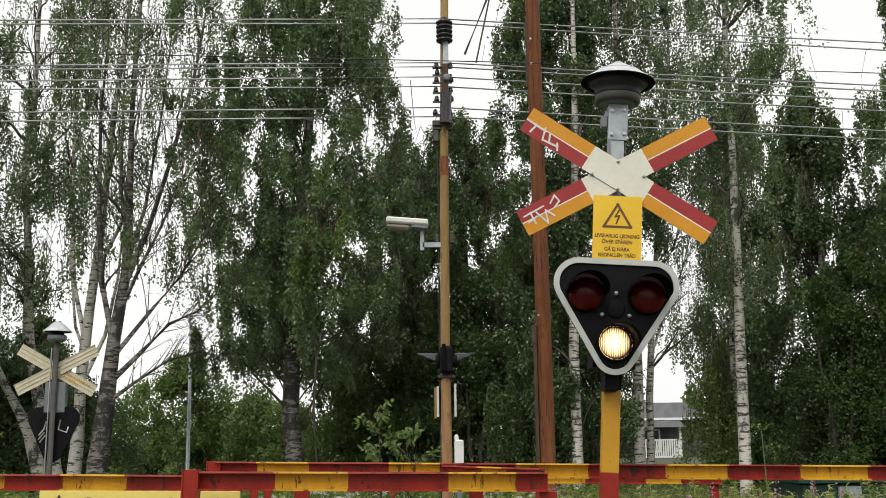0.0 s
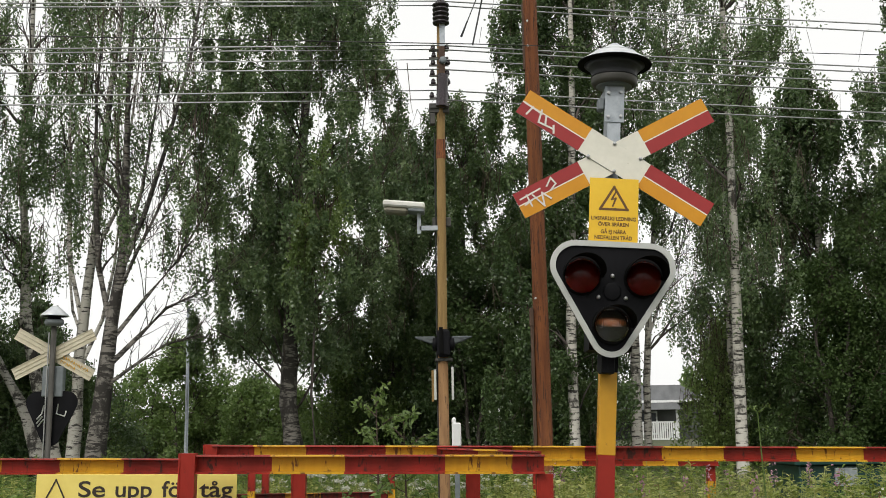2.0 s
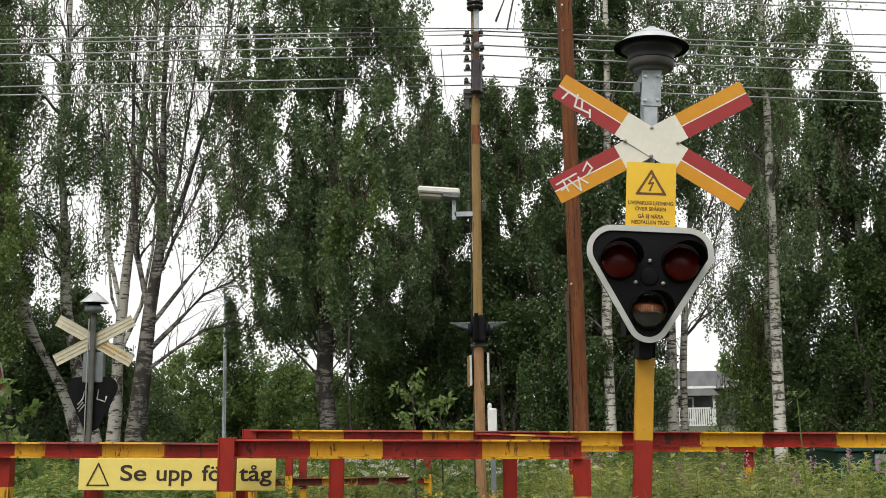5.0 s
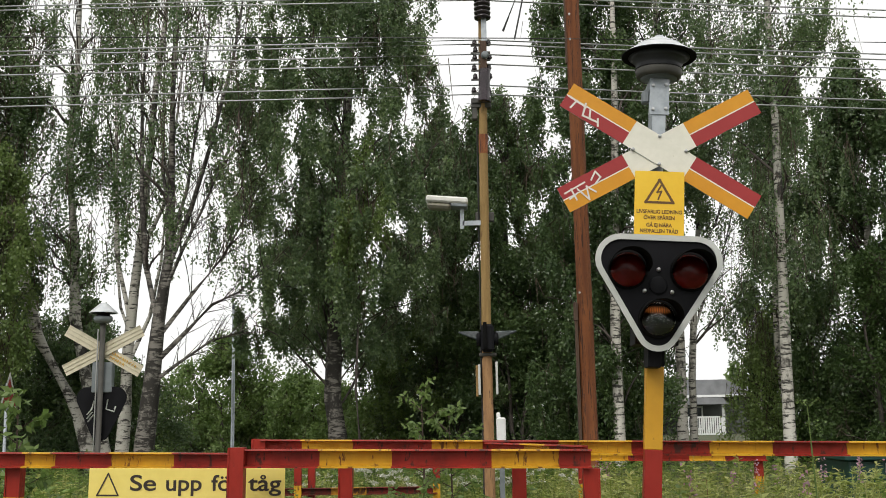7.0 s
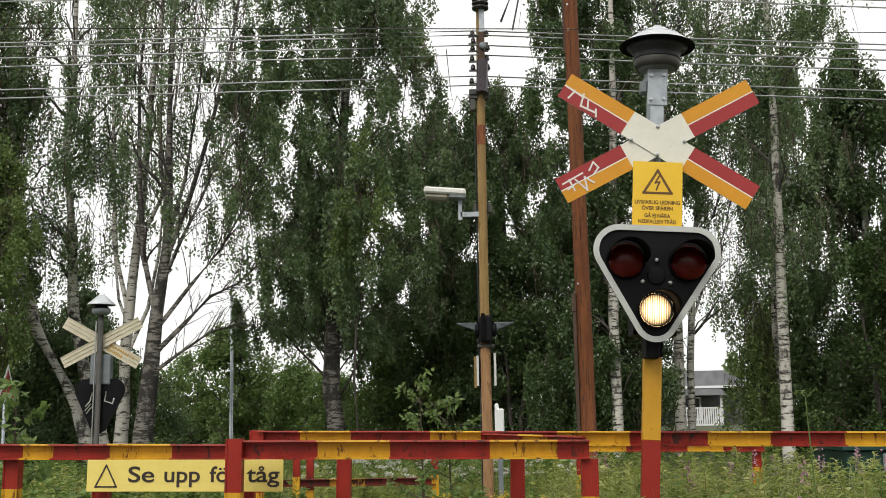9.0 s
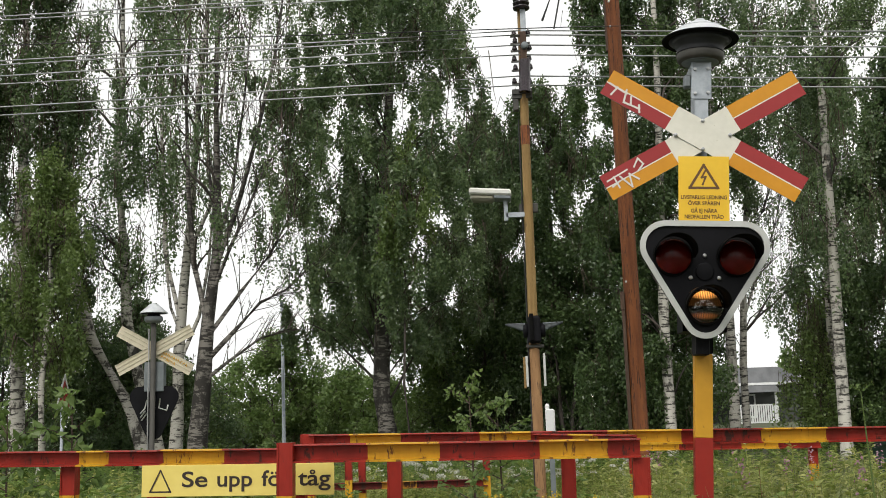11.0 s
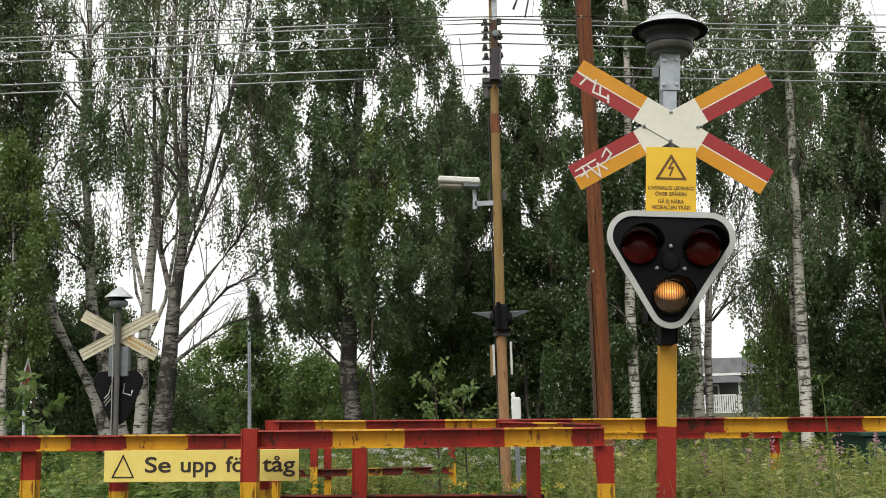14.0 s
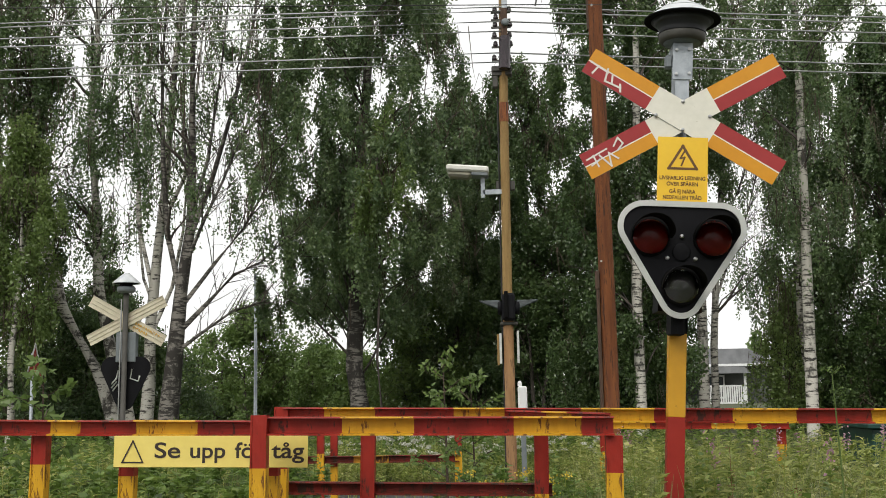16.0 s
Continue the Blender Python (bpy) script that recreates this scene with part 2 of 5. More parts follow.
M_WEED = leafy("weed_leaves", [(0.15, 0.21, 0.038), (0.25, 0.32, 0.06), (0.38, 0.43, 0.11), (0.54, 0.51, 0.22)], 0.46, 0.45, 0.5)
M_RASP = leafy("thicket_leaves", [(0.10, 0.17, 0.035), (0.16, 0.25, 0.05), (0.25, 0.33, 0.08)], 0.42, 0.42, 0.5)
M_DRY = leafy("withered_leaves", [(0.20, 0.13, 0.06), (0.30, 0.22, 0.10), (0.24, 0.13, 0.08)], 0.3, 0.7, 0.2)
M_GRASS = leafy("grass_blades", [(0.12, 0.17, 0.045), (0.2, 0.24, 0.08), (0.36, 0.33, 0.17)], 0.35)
M_PINK = leafy("pink_petals", [(0.36, 0.17, 0.25), (0.44, 0.24, 0.32), (0.40, 0.28, 0.32)], 0.3)
M_WPET = leafy("white_petals", [(0.5, 0.5, 0.42), (0.66, 0.66, 0.58)], 0.3)
M_YPET = leafy("yellow_petals", [(0.6, 0.42, 0.03), (0.7, 0.52, 0.06)], 0.3)
G_FULL = glow("lamp_full", (1.0, 0.63, 0.29), 8.5, 0.86, 0.012)
G_HALF = glow("lamp_half", (1.0, 0.40, 0.09), 2.2, 0.85, 0.02)
G_FAINT = glow("lamp_faint", (1.0, 0.30, 0.06), 0.36, 0.95, 0.0)
G_OFF = surface("unlit_reflector", (0.007, 0.008, 0.006), (0.013, 0.015, 0.011), 20, 0.5, 0.0, 0.1)


def clear_glass(name, tint_=(1, 1, 1), rough=0.04):
    m, nd, lk, bs = nodes_of(name)
    bs.inputs["Base Color"].default_value = (*tint_, 1)
    bs.inputs["Roughness"].default_value = rough
    bs.inputs["Transmission Weight"].default_value = 1.0
    return m


M_GLASS = clear_glass("clear_lens_glass")
M_PANE = surface("window_pane", (0.02, 0.024, 0.028), (0.03, 0.035, 0.04), 3, 0.06, 0, 0)
M_REDL = surface("red_lens_glass", (0.060, 0.004, 0.003), (0.095, 0.006, 0.004), 12, 0.2, 0, 0.03, None, 0.6, 14, (1, 1, 1), 0.2)


# ---- mesh helpers ----
def thing(name, at, label, category, group="", kind="", rot=(0, 0, 0)):
    ob = new(name)
    ob.empty_display_size = 0.1
    ob.matrix_basis = pose(*at, *rot)
    return tagged(ob, label, category, group, kind)


def part(name, bm, material, parent=None, label="", smooth=False):
    """Links a bmesh as one mesh object under a thing or a part; material: one, or a list for the faces' slots."""
    me = bpy.data.meshes.new(name)
    bm.to_mesh(me)
    bm.free()
    for m in material if isinstance(material, (list, tuple)) else [material]:
        me.materials.append(m)
    if smooth:
        me.polygons.foreach_set("use_smooth", [True] * len(me.polygons))
    ob = new(name, me)
    ob.parent = parent
    if label:
        ob["label"] = label
    return ob


def box(bm, x0, x1, y0, y1, z0, z1, slot=0, bevel=0.0):
    vs = [bm.verts.new((x, y, z)) for z in (z0, z1) for y in (y0, y1) for x in (x0, x1)]
    fs = [bm.faces.new([vs[i] for i in q]) for q in ((0, 2, 3, 1), (4, 5, 7, 6), (0, 1, 5, 4), (2, 6, 7, 3), (0, 4, 6, 2), (1, 3, 7, 5))]
    for f in fs:
        f.material_index = slot
    if bevel:
        es = list({e for f in fs for e in f.edges})
        out = bmesh.ops.bevel(bm, geom=es, offset=bevel, segments=1, affect="EDGES")
        for f in out["faces"]:
            f.material_index = slot
    return bm


def boxed(*a, **k):
    return box(bmesh.new(), *a, **k)


def tube(bm, pts, radii, seg=8, slot=0, caps=True):
    """A round limb through pts with a radius for each."""
    pts = [Vector(p) for p in pts]
    rings = []
    for i, p in enumerate(pts):
        d = (pts[min(i + 1, len(pts) - 1)] - pts[max(i - 1, 0)]).normalized()
        a = d.orthogonal().normalized() if abs(d.z) < 0.9 else Vector((1, 0, 0)).cross(d).normalized()
        b = d.cross(a)
        r = radii[i] if isinstance(radii, (list, tuple)) else radii
        rings.append([bm.verts.new(p + r * (math.cos(2 * math.pi * k / seg) * a + math.sin(2 * math.pi * k / seg) * b)) for k in range(seg)])
    for r0, r1 in zip(rings, rings[1:]):
        # the ring that starts nearest keeps the skin from twisting
        s = min(range(seg), key=lambda k: (r1[k].co - r0[0].co).length)
        r1[:] = r1[s:] + r1[:s]
        for k in range(seg):
            bm.faces.new((r0[k], r0[(k + 1) % seg], r1[(k + 1) % seg], r1[k])).material_index = slot
    if caps:
        for r in (rings[0], rings[-1]):
            try:
                bm.faces.new(r).material_index = slot
            except ValueError:
                pass
    return bm


def tubed(*a, **k):
    return tube(bmesh.new(), *a, **k)


def lathe(bm, profile, seg=32, at=(0, 0, 0), axis="z", slot=0, caps=True):
    rings = []
    for r, h in profile:
        ring = []
        for k in range(seg):
            c, s = math.cos(2 * math.pi * k / seg), math.sin(2 * math.pi * k / seg)
            v = (r * c, r * s, h) if axis == "z" else ((r * c, h, r * s) if axis == "y" else (h, r * c, r * s))
            ring.append(bm.verts.new(Vector(v) + Vector(at)))
        rings.append(ring)
    for a, b in zip(rings, rings[1:]):
        for k in range(seg):
            bm.faces.new((a[k], a[(k + 1) % seg], b[(k + 1) % seg], b[k])).material_index = slot
    for r in (rings[0], rings[-1]) if caps else (rings[0],):
        bm.faces.new(r).material_index = slot
    bmesh.ops.recalc_face_normals(bm, faces=bm.faces)
    return bm


def lathed(*a, **k):
    return lathe(bmesh.new(), *a, **k)


def slab(bm, outline, y0, y1, slot=0):
    """An outline in the x-z plane, given thickness along y."""
    a = [bm.verts.new((x, y0, z)) for x, z in outline]
    b = [bm.verts.new((x, y1, z)) for x, z in outline]
    n = len(a)
    bm.faces.new(a).material_index = slot
    bm.faces.new(b[::-1]).material_index = slot
    for k in range(n):
        bm.faces.new((a[k], b[k], b[(k + 1) % n], a[(k + 1) % n])).material_index = slot
    bmesh.ops.recalc_face_normals(bm, faces=bm.faces)
    return bm


def slabbed(*a, **k):
    return slab(bmesh.new(), *a, **k)


def lettering(name, text, size, at, parent, material, width=None, align="CENTER", rot=(90, 0, 0), depth=0.0006, bold=0.0):
    cu = bpy.data.curves.new(name, "FONT")
    cu.body, cu.size, cu.align_x, cu.extrude, cu.offset = text, size, align, depth, bold
    tmp = bpy.data.objects.new(name, cu)
    scene.collection.objects.link(tmp)
    bpy.context.view_layer.update()
    me = bpy.data.meshes.new_from_object(tmp.evaluated_get(bpy.context.evaluated_depsgraph_get()))
    bpy.data.objects.remove(tmp)
    me.materials.append(material)
    xs = [v.co.x for v in me.vertices]
    k = width / (max(xs) - min(xs)) if width else 1.0
    me.transform(Matrix.Diagonal((k, 1, 1, 1)))
    ob = new(name, me)
    ob.parent = parent
    ob.matrix_basis = pose(*at, *rot)
    return ob


def stroke(bm, pts, w, y, slot=0, t=0.0006):
    """A brush stroke on a plate that faces -y."""
    for k, ((x0, z0), (x1, z1)) in enumerate(zip(pts, pts[1:])):
        d = Vector((x1 - x0, z1 - z0)).normalized() * w / 2
        n = Vector((-d.y, d.x))
        c = [(x0 - d.x + n.x, z0 - d.y + n.y), (x1 + d.x + n.x, z1 + d.y + n.y), (x1 + d.x - n.x, z1 + d.y - n.y), (x0 - d.x - n.x, z0 - d.y - n.y)]
        slab(bm, c, y - t - 0.0004 * k, y - 0.0004 * k, slot)
    return bm


def quads_mesh(name, verts, per, material, parent=None):
    """Many small polygons of per corners each, from one array of corners."""
    n = len(verts) // per
    me = bpy.data.meshes.new(name)
    me.vertices.add(len(verts))
    me.vertices.foreach_set("co", np.ascontiguousarray(verts, dtype=np.float32).ravel())
    me.loops.add(n * per)
    me.loops.foreach_set("vertex_index", np.arange(n * per, dtype=np.int32))
    me.polygons.add(n)
    me.polygons.foreach_set("loop_start", np.arange(0, n * per, per, dtype=np.int32))
    me.polygons.foreach_set("loop_total", np.full(n, per, dtype=np.int32))
    me.materials.append(material)
    me.update(calc_edges=True)
    ob = new(name, me)
    ob.parent = parent
    return ob


def leaf_quads(rng, pos, length, width, droop=0.6, axis=None):
    """One pointed leaf at each place, hanging by droop, turned at random."""
    n = len(pos)
    d = rng.normal(size=(n, 3)) if axis is None else axis + rng.normal(size=(n, 3)) * 0.35
    d[:, 2] -= droop * 1.6
    d /= np.linalg.norm(d, axis=1)[:, None]
    s = np.cross(d, rng.normal(size=(n, 3)))
    s /= np.linalg.norm(s, axis=1)[:, None]
    ln = (length * rng.uniform(0.7, 1.25, n))[:, None]
    wd = (width * rng.uniform(0.7, 1.25, n))[:, None]
    v = np.stack([pos, pos + d * ln * 0.4 + s * wd * 0.5, pos + d * ln, pos + d * ln * 0.4 - s * wd * 0.5], 1)
    return v.reshape(-1, 3)


# ---- ground ----
def build_ground():
    bm = bmesh.new()
    size = 1500.0
    ring = [-size, -300, -80, -30] + [-16 + 1.0 * i for i in range(60)] + [60, 100, 300, size]
    grid = []
    for y in ring:
        row = []
        for x in ring:
            h = -0.02 + 0.03 * noise.noise((x * 0.3, y * 0.3, 0)) if abs(x) < 60 and abs(y) < 60 else -0.02
            if y > 15:
                h += 0.35 * min(1, (y - 15) / 6)
            row.append(bm.verts.new((x, y, h - (0.0 if not (-3.6 < x < 1.0 and y < 15) else 0.06))))
        grid.append(row)
    for i in range(len(ring) - 1):
        for j in range(len(ring) - 1):
            bm.faces.new((grid[i][j], grid[i][j + 1], grid[i + 1][j + 1], grid[i + 1][j]))
    ob = part("ground", bm, M_SOIL, None, smooth=True)
    tagged(ob, "overgrown grassy soil beside the level crossing", "ground", kind="structure")
    bm = boxed(-3.2, 0.4, -20, 15.0, -0.2, 0.015)
    tagged(part("footpath", bm, M_ASPH), "worn grey asphalt footpath through the barrier", "path", kind="structure")


build_ground()


# ---- barriers of the chicane ----
def banded(bm, stations, ring, slots):
    """One skin through the ring of corners at each station; slots: a paint slot for each stretch."""
    rows_ = [[bm.verts.new(p) for p in ring(a)] for a in stations]
    n = len(rows_[0])
    for a, b, sl in zip(rows_, rows_[1:], slots):
        for k in range(n):
            bm.faces.new((a[k], a[(k + 1) % n], b[(k + 1) % n], b[k])).material_index = sl
    bm.faces.new(rows_[0][::-1]).material_index = slots[0]
    bm.faces.new(rows_[-1]).material_index = slots[-1]
    bmesh.ops.recalc_face_normals(bm, faces=bm.faces)
    return bm


def channel(bm, x0, x1, z_top, bands, h=0.082, flange=0.05, t=0.007):
    """A steel channel along x, open to -y, its paint in bands: a list of (x end, slot)."""
    ends, slots = [x0], []
    for b, sl in bands:
        if b > ends[-1] + 1e-4:
            ends.append(min(b, x1))
            slots.append(sl)
    if ends[-1] < x1 - 1e-4:
        slots.append(1 - slots[-1])
        ends.append(x1)
    prof = [(0, 0), (-flange, 0), (-flange - 0.002, -t), (-t, -t * 1.6), (-t, -h + t * 1.6), (-flange - 0.006, -h + t), (-flange - 0.006, -h), (0, -h)]
    return banded(bm, ends, lambda a: [(a, y, z_top + z) for y, z in prof], slots)


def post_mesh(z_top, split, w=0.078, d=0.06, first=0):
    """A channel post: red above split, bands below."""
    zs = [z_top, split, split - 0.38, split - 0.62, -0.15]
    o, i = w / 2, w / 2 - 0.007
    prof = [(-o, d / 2), (-o, -d / 2 - 0.006), (-i, -d / 2 - 0.006), (-i, -d / 2), (i, -d / 2), (i, -d / 2 - 0.006), (o, -d / 2 - 0.006), (o, d / 2)]
    return banded(bmesh.new(), zs, lambda z: [(x, y, z) for x, y in prof], [(k + first) % 2 for k in range(4)])


PAINT = [M_RED, M_YEL]
# rusted copies of the rail paints, also darkened for the lower rails' shade
M_RED2 = surface("rusted_shaded_red_rail_paint", (0.085, 0.014, 0.010), (0.19, 0.022, 0.014), 5, 0.6, 0, 0.45, (0.045, 0.020, 0.012), 0.52, 16, (1, 1, 0.4), 0.25)
M_YEL2 = surface("rusted_shaded_yellow_rail_paint", (0.26, 0.11, 0.012), (0.48, 0.25, 0.02), 5, 0.6, 0, 0.45, (0.075, 0.030, 0.013), 0.52, 16, (1, 1, 0.3), 0.25)
PAINT_RUST_SHADE = [M_RED2, M_YEL2]


def barrier(at, rails, posts, label, tilt=0.0):
    """rails: (name, x0, x1, y, z top, bands, height); posts: (x, y, z top, split)."""
    b = thing("barrier", at, label, "barrier", "barriers of the chicane", rot=(0, tilt, 0))
    for nm, x0, x1, y, z, bands, h in rails:
        ob = part(nm, channel(bmesh.new(), x0, x1, z, bands, h, 0.05 * h / 0.082), PAINT if nm == "top_rail" else PAINT_RUST_SHADE, b, "" if nm == "top_rail" else "rusted lower rail, its paint also darkened for shade")
        ob.location.y = y
    for x, y, z, split in posts:
        ob = part("post", post_mesh(z, split), PAINT, b)
        ob.location = (x, y, 0)
    return b


near = barrier((0, 5.05, 0),
               [("top_rail", -1.23, 0.46, 0.03, 1.262, [(-0.835, 0), (-0.487, 1), (-0.011, 0), (0.309, 1)], 0.088)],
               [(-1.228, 0.0, 1.27, 1.02), (0.46, 0.03, 1.172, 1.0)], "red and yellow steel barrier with a worn top rail", 0.85)
left = barrier((0, 5.33, 0),
               [("top_rail", -4.6, -1.96, 0.0, 1.226, [(-4.2, 0), (-3.8, 1), (-2.39, 0), (-2.233, 1)], 0.078),
                ("top_rail", -1.96, -1.22, -0.01, 1.229, [(-1.94, 0), (-1.62, 1)], 0.08),
                ("lower_rail", -2.45, -0.75, 0.07, 0.818, [(-0.75, 0)], 0.07)],
               [(-2.45, 0.03, 1.145, 1.0), (-1.985, 0.03, 1.145, 0.945), (-1.25, 0.06, 1.14, 0.95), (-3.9, 0.03, 1.145, 0.96)], "red and yellow steel barrier carrying a warning sign", 1.2)
far = barrier((0, 5.9, 0),
              [("top_rail", -1.30, 4.6, 0.0, 1.288, [(-1.071, 0), (-0.785, 1), (-0.344, 0), (-0.062, 1), (0.357, 0), (0.757, 1), (1.184, 0), (1.526, 1), (1.925, 0), (2.3, 1), (2.75, 0), (3.1, 1)], 0.08),
               ("lower_rail", -1.29, 0.2, 0.09, 0.873, [(0.2, 0)], 0.07)],
              [(-1.31, 0.0, 1.29, 0.95), (-0.826, 0.04, 1.208, 0.62), (0.14, 0.04, 1.208, 0.82), (2.95, 0.04, 1.2, 0.9)], "long red and yellow steel barrier behind the warning signal", 1.05)
far_l = barrier((-2.34, 12.0, -0.15),
                [("middle_rail", 0.0, 1.75, 0.0, 0.82, [(0.55, 0), (0.95, 1), (1.75, 0)], 0.08)],
                [(0.18, -0.04, 1.06, 0.85), (0.32, 0.05, 1.05, 0.7), (1.74, 0.02, 1.05, 0.85)], "distant red and yellow barrier across the track")
far_r = barrier((1.0, 10.6, -0.15),
                [("top_rail", -0.2, 1.7, 0.0, 1.21, [(0.35, 1), (0.95, 0), (1.3, 1), (1.7, 0)], 0.08)],
                [(1.63, 0.03, 1.14, 0.98), (-0.1, 0.03, 1.14, 0.9)], "distant red and yellow barrier across the track", 0.9)
brace = part("cross_rail", channel(bmesh.new(), 0.0, 0.78, 1.276, [(0.3, 0), (0.5, 1), (0.78, 0)], 0.07, 0.04), PAINT, far)
brace.matrix_basis = pose(-0.02, -0.03, 0, 0, 0, -52)


def warning_sign():
    s = thing("warning_sign", (-1.51, 5.25, 1.108), "pale yellow sign board with a triangle and dark lettering", "sign", rot=(0, 0.85, 0))
    part("board", boxed(-0.493, 0.493, 0, 0.004, -0.078, 0.078, 0, 0.0015), M_WARN, s)
    bm = bmesh.new()
    a, b, c = (-0.448, -0.054), (-0.342, -0.054), (-0.395, 0.052)
    stroke(bm, [a, b, c, a], 0.0075, -0.0015)
    part("triangle_symbol", bm, M_PRINT, s)
    lettering("wording", "Se", 0.108, (-0.287, -0.0015, -0.030), s, M_PRINT, 0.131, "LEFT", bold=0.0014)
    lettering("wording", "upp", 0.108, (-0.107, -0.0015, -0.030), s, M_PRINT, 0.178, "LEFT", bold=0.0014)
    lettering("wording", "för", 0.108, (0.126, -0.0015, -0.030), s, M_PRINT, 0.148, "LEFT", bold=0.0014)
    lettering("wording", "tåg", 0.108, (0.312, -0.0015, -0.030), s, M_PRINT, 0.165, "LEFT", bold=0.0014)
    for x in (-0.43, 0.03, 0.44):
        part("hanger", boxed(x - 0.012, x + 0.012, 0.004, 0.075, 0.045, 0.065), M_GALV, s)


warning_sign()


# ---- the warning signal ----
def rounded_triangle(w, top, bottom, r_top, r_low, inset=0.0, seg=10):
    """Outline of the shield, point down, in x-z."""
    rt, rl = r_top - inset, r_low - inset
    centres = [((w / 2 - r_top), top - r_top, rt), (0.0, bottom + r_low, rl), (-(w / 2 - r_top), top - r_top, rt)]
    # directions of the sides' outer normals
    dx, dz = centres[0][0] - 0.0, centres[0][1] - centres[1][1]
    right = -math.atan2(dx, dz)
    out = []
    for (cx, cz, r), (a0, a1) in zip(centres, ((math.pi / 2, right), (right, -math.pi - right), (math.pi - right, math.pi / 2))):
        if a1 > a0:
            a1 -= 2 * math.pi
        for k in range(seg + 1):
            a = a0 + (a1 - a0) * k / seg
            out.append((cx + r * math.cos(a), cz + r * math.sin(a)))
    return out


def plate_grid(bm, xs, zs, y0, y1, slot_of):
    """A plate facing -y, cut into cells that each take a paint slot."""
    f = [[bm.verts.new((x, y0, z)) for x in xs] for z in zs]
    b = [[bm.verts.new((x, y1, z)) for x in xs] for z in zs]
    nx, nz = len(xs) - 1, len(zs) - 1
    for i in range(nz):
        for j in range(nx):
            bm.faces.new((f[i][j], f[i][j + 1], f[i + 1][j + 1], f[i + 1][j])).material_index = slot_of(j, i)
            bm.faces.new((b[i][j], b[i + 1][j], b[i + 1][j + 1], b[i][j + 1])).material_index = 3
    for j in range(nx):
        bm.faces.new((f[0][j], b[0][j], b[0][j + 1], f[0][j + 1])).material_index = 3
        bm.faces.new((f[nz][j], f[nz][j + 1], b[nz][j + 1], b[nz][j])).material_index = 3
    for i in range(nz):
        bm.faces.new((f[i][0], f[i + 1][0], b[i + 1][0], b[i][0])).material_index = 3
        bm.faces.new((f[i][nx], b[i][nx], b[i + 1][nx], f[i + 1][nx])).material_index = 3
    return bm


def cross_arm(s, angle, y, flip):
    """One plank of the cross: yellow and red stripes parted by a white line, its middle white."""
    L, W, mid = 1.17, 0.148, 0.184

    def slot_of(j, i):
        if j in (1, 2, 3) or i == 1:
            return 2
        return 1 if (i == 2) == ((j == 4) == (flip == 1)) else 0
    bm = plate_grid(bmesh.new(), [-L / 2, -mid - 0.003, -mid, mid, mid + 0.003, L / 2], [-W / 2, -0.0032, 0.0032, W / 2], -0.005, 0.0, slot_of)
    ob = part("cross_arm", bm, [M_SRED, M_SYEL, M_SWHITE, M_GALV], s)
    ob.matrix_basis = pose(0, y, 2.822, 0, -angle, 0)
    return ob


def horn(s):
    """A siren under a conical rain hood: the hood's silver upper side, its flat underside coloured black for shade, and
    the bell below.
    """
    part("horn_hood", lathed([(0.012, 3.494), (0.024, 3.492), (0.030, 3.480), (0.058, 3.470), (0.118, 3.434), (0.165, 3.402), (0.204, 3.374)], 56, caps=False), M_CAP, s, "silver conical hood", True)
    part("hood_rib", lathed([(0.115, 3.4385), (0.121, 3.4365), (0.125, 3.4305), (0.122, 3.4295)], 56, caps=False), M_CAP, s, "", True)
    # matt black here stands for the shade under the brim
    part("hood_underside", lathed([(0.2045, 3.374), (0.2045, 3.368), (0.198, 3.364), (0.17, 3.366), (0.15, 3.362), (0.14, 3.35)], 56, caps=False), M_VISOR, s, "hood underside, coloured black to stand for shade")
    part("horn_throat", lathed([(0.168, 3.3655), (0.142, 3.345), (0.126, 3.322), (0.122, 3.306), (0.128, 3.298), (0.130, 3.291)], 48), M_HORN, s, "dark horn throat", True)
    part("horn_body", lathed([(0.126, 3.290), (0.127, 3.286), (0.124, 3.262), (0.114, 3.247), (0.10, 3.244)], 48), M_DGREY, s, "dark grey horn body", True)
    part("horn_base", lathed([(0.10, 3.2438), (0.05, 3.238), (0.03, 3.236)], 48), M_GREYP, s, "", True)


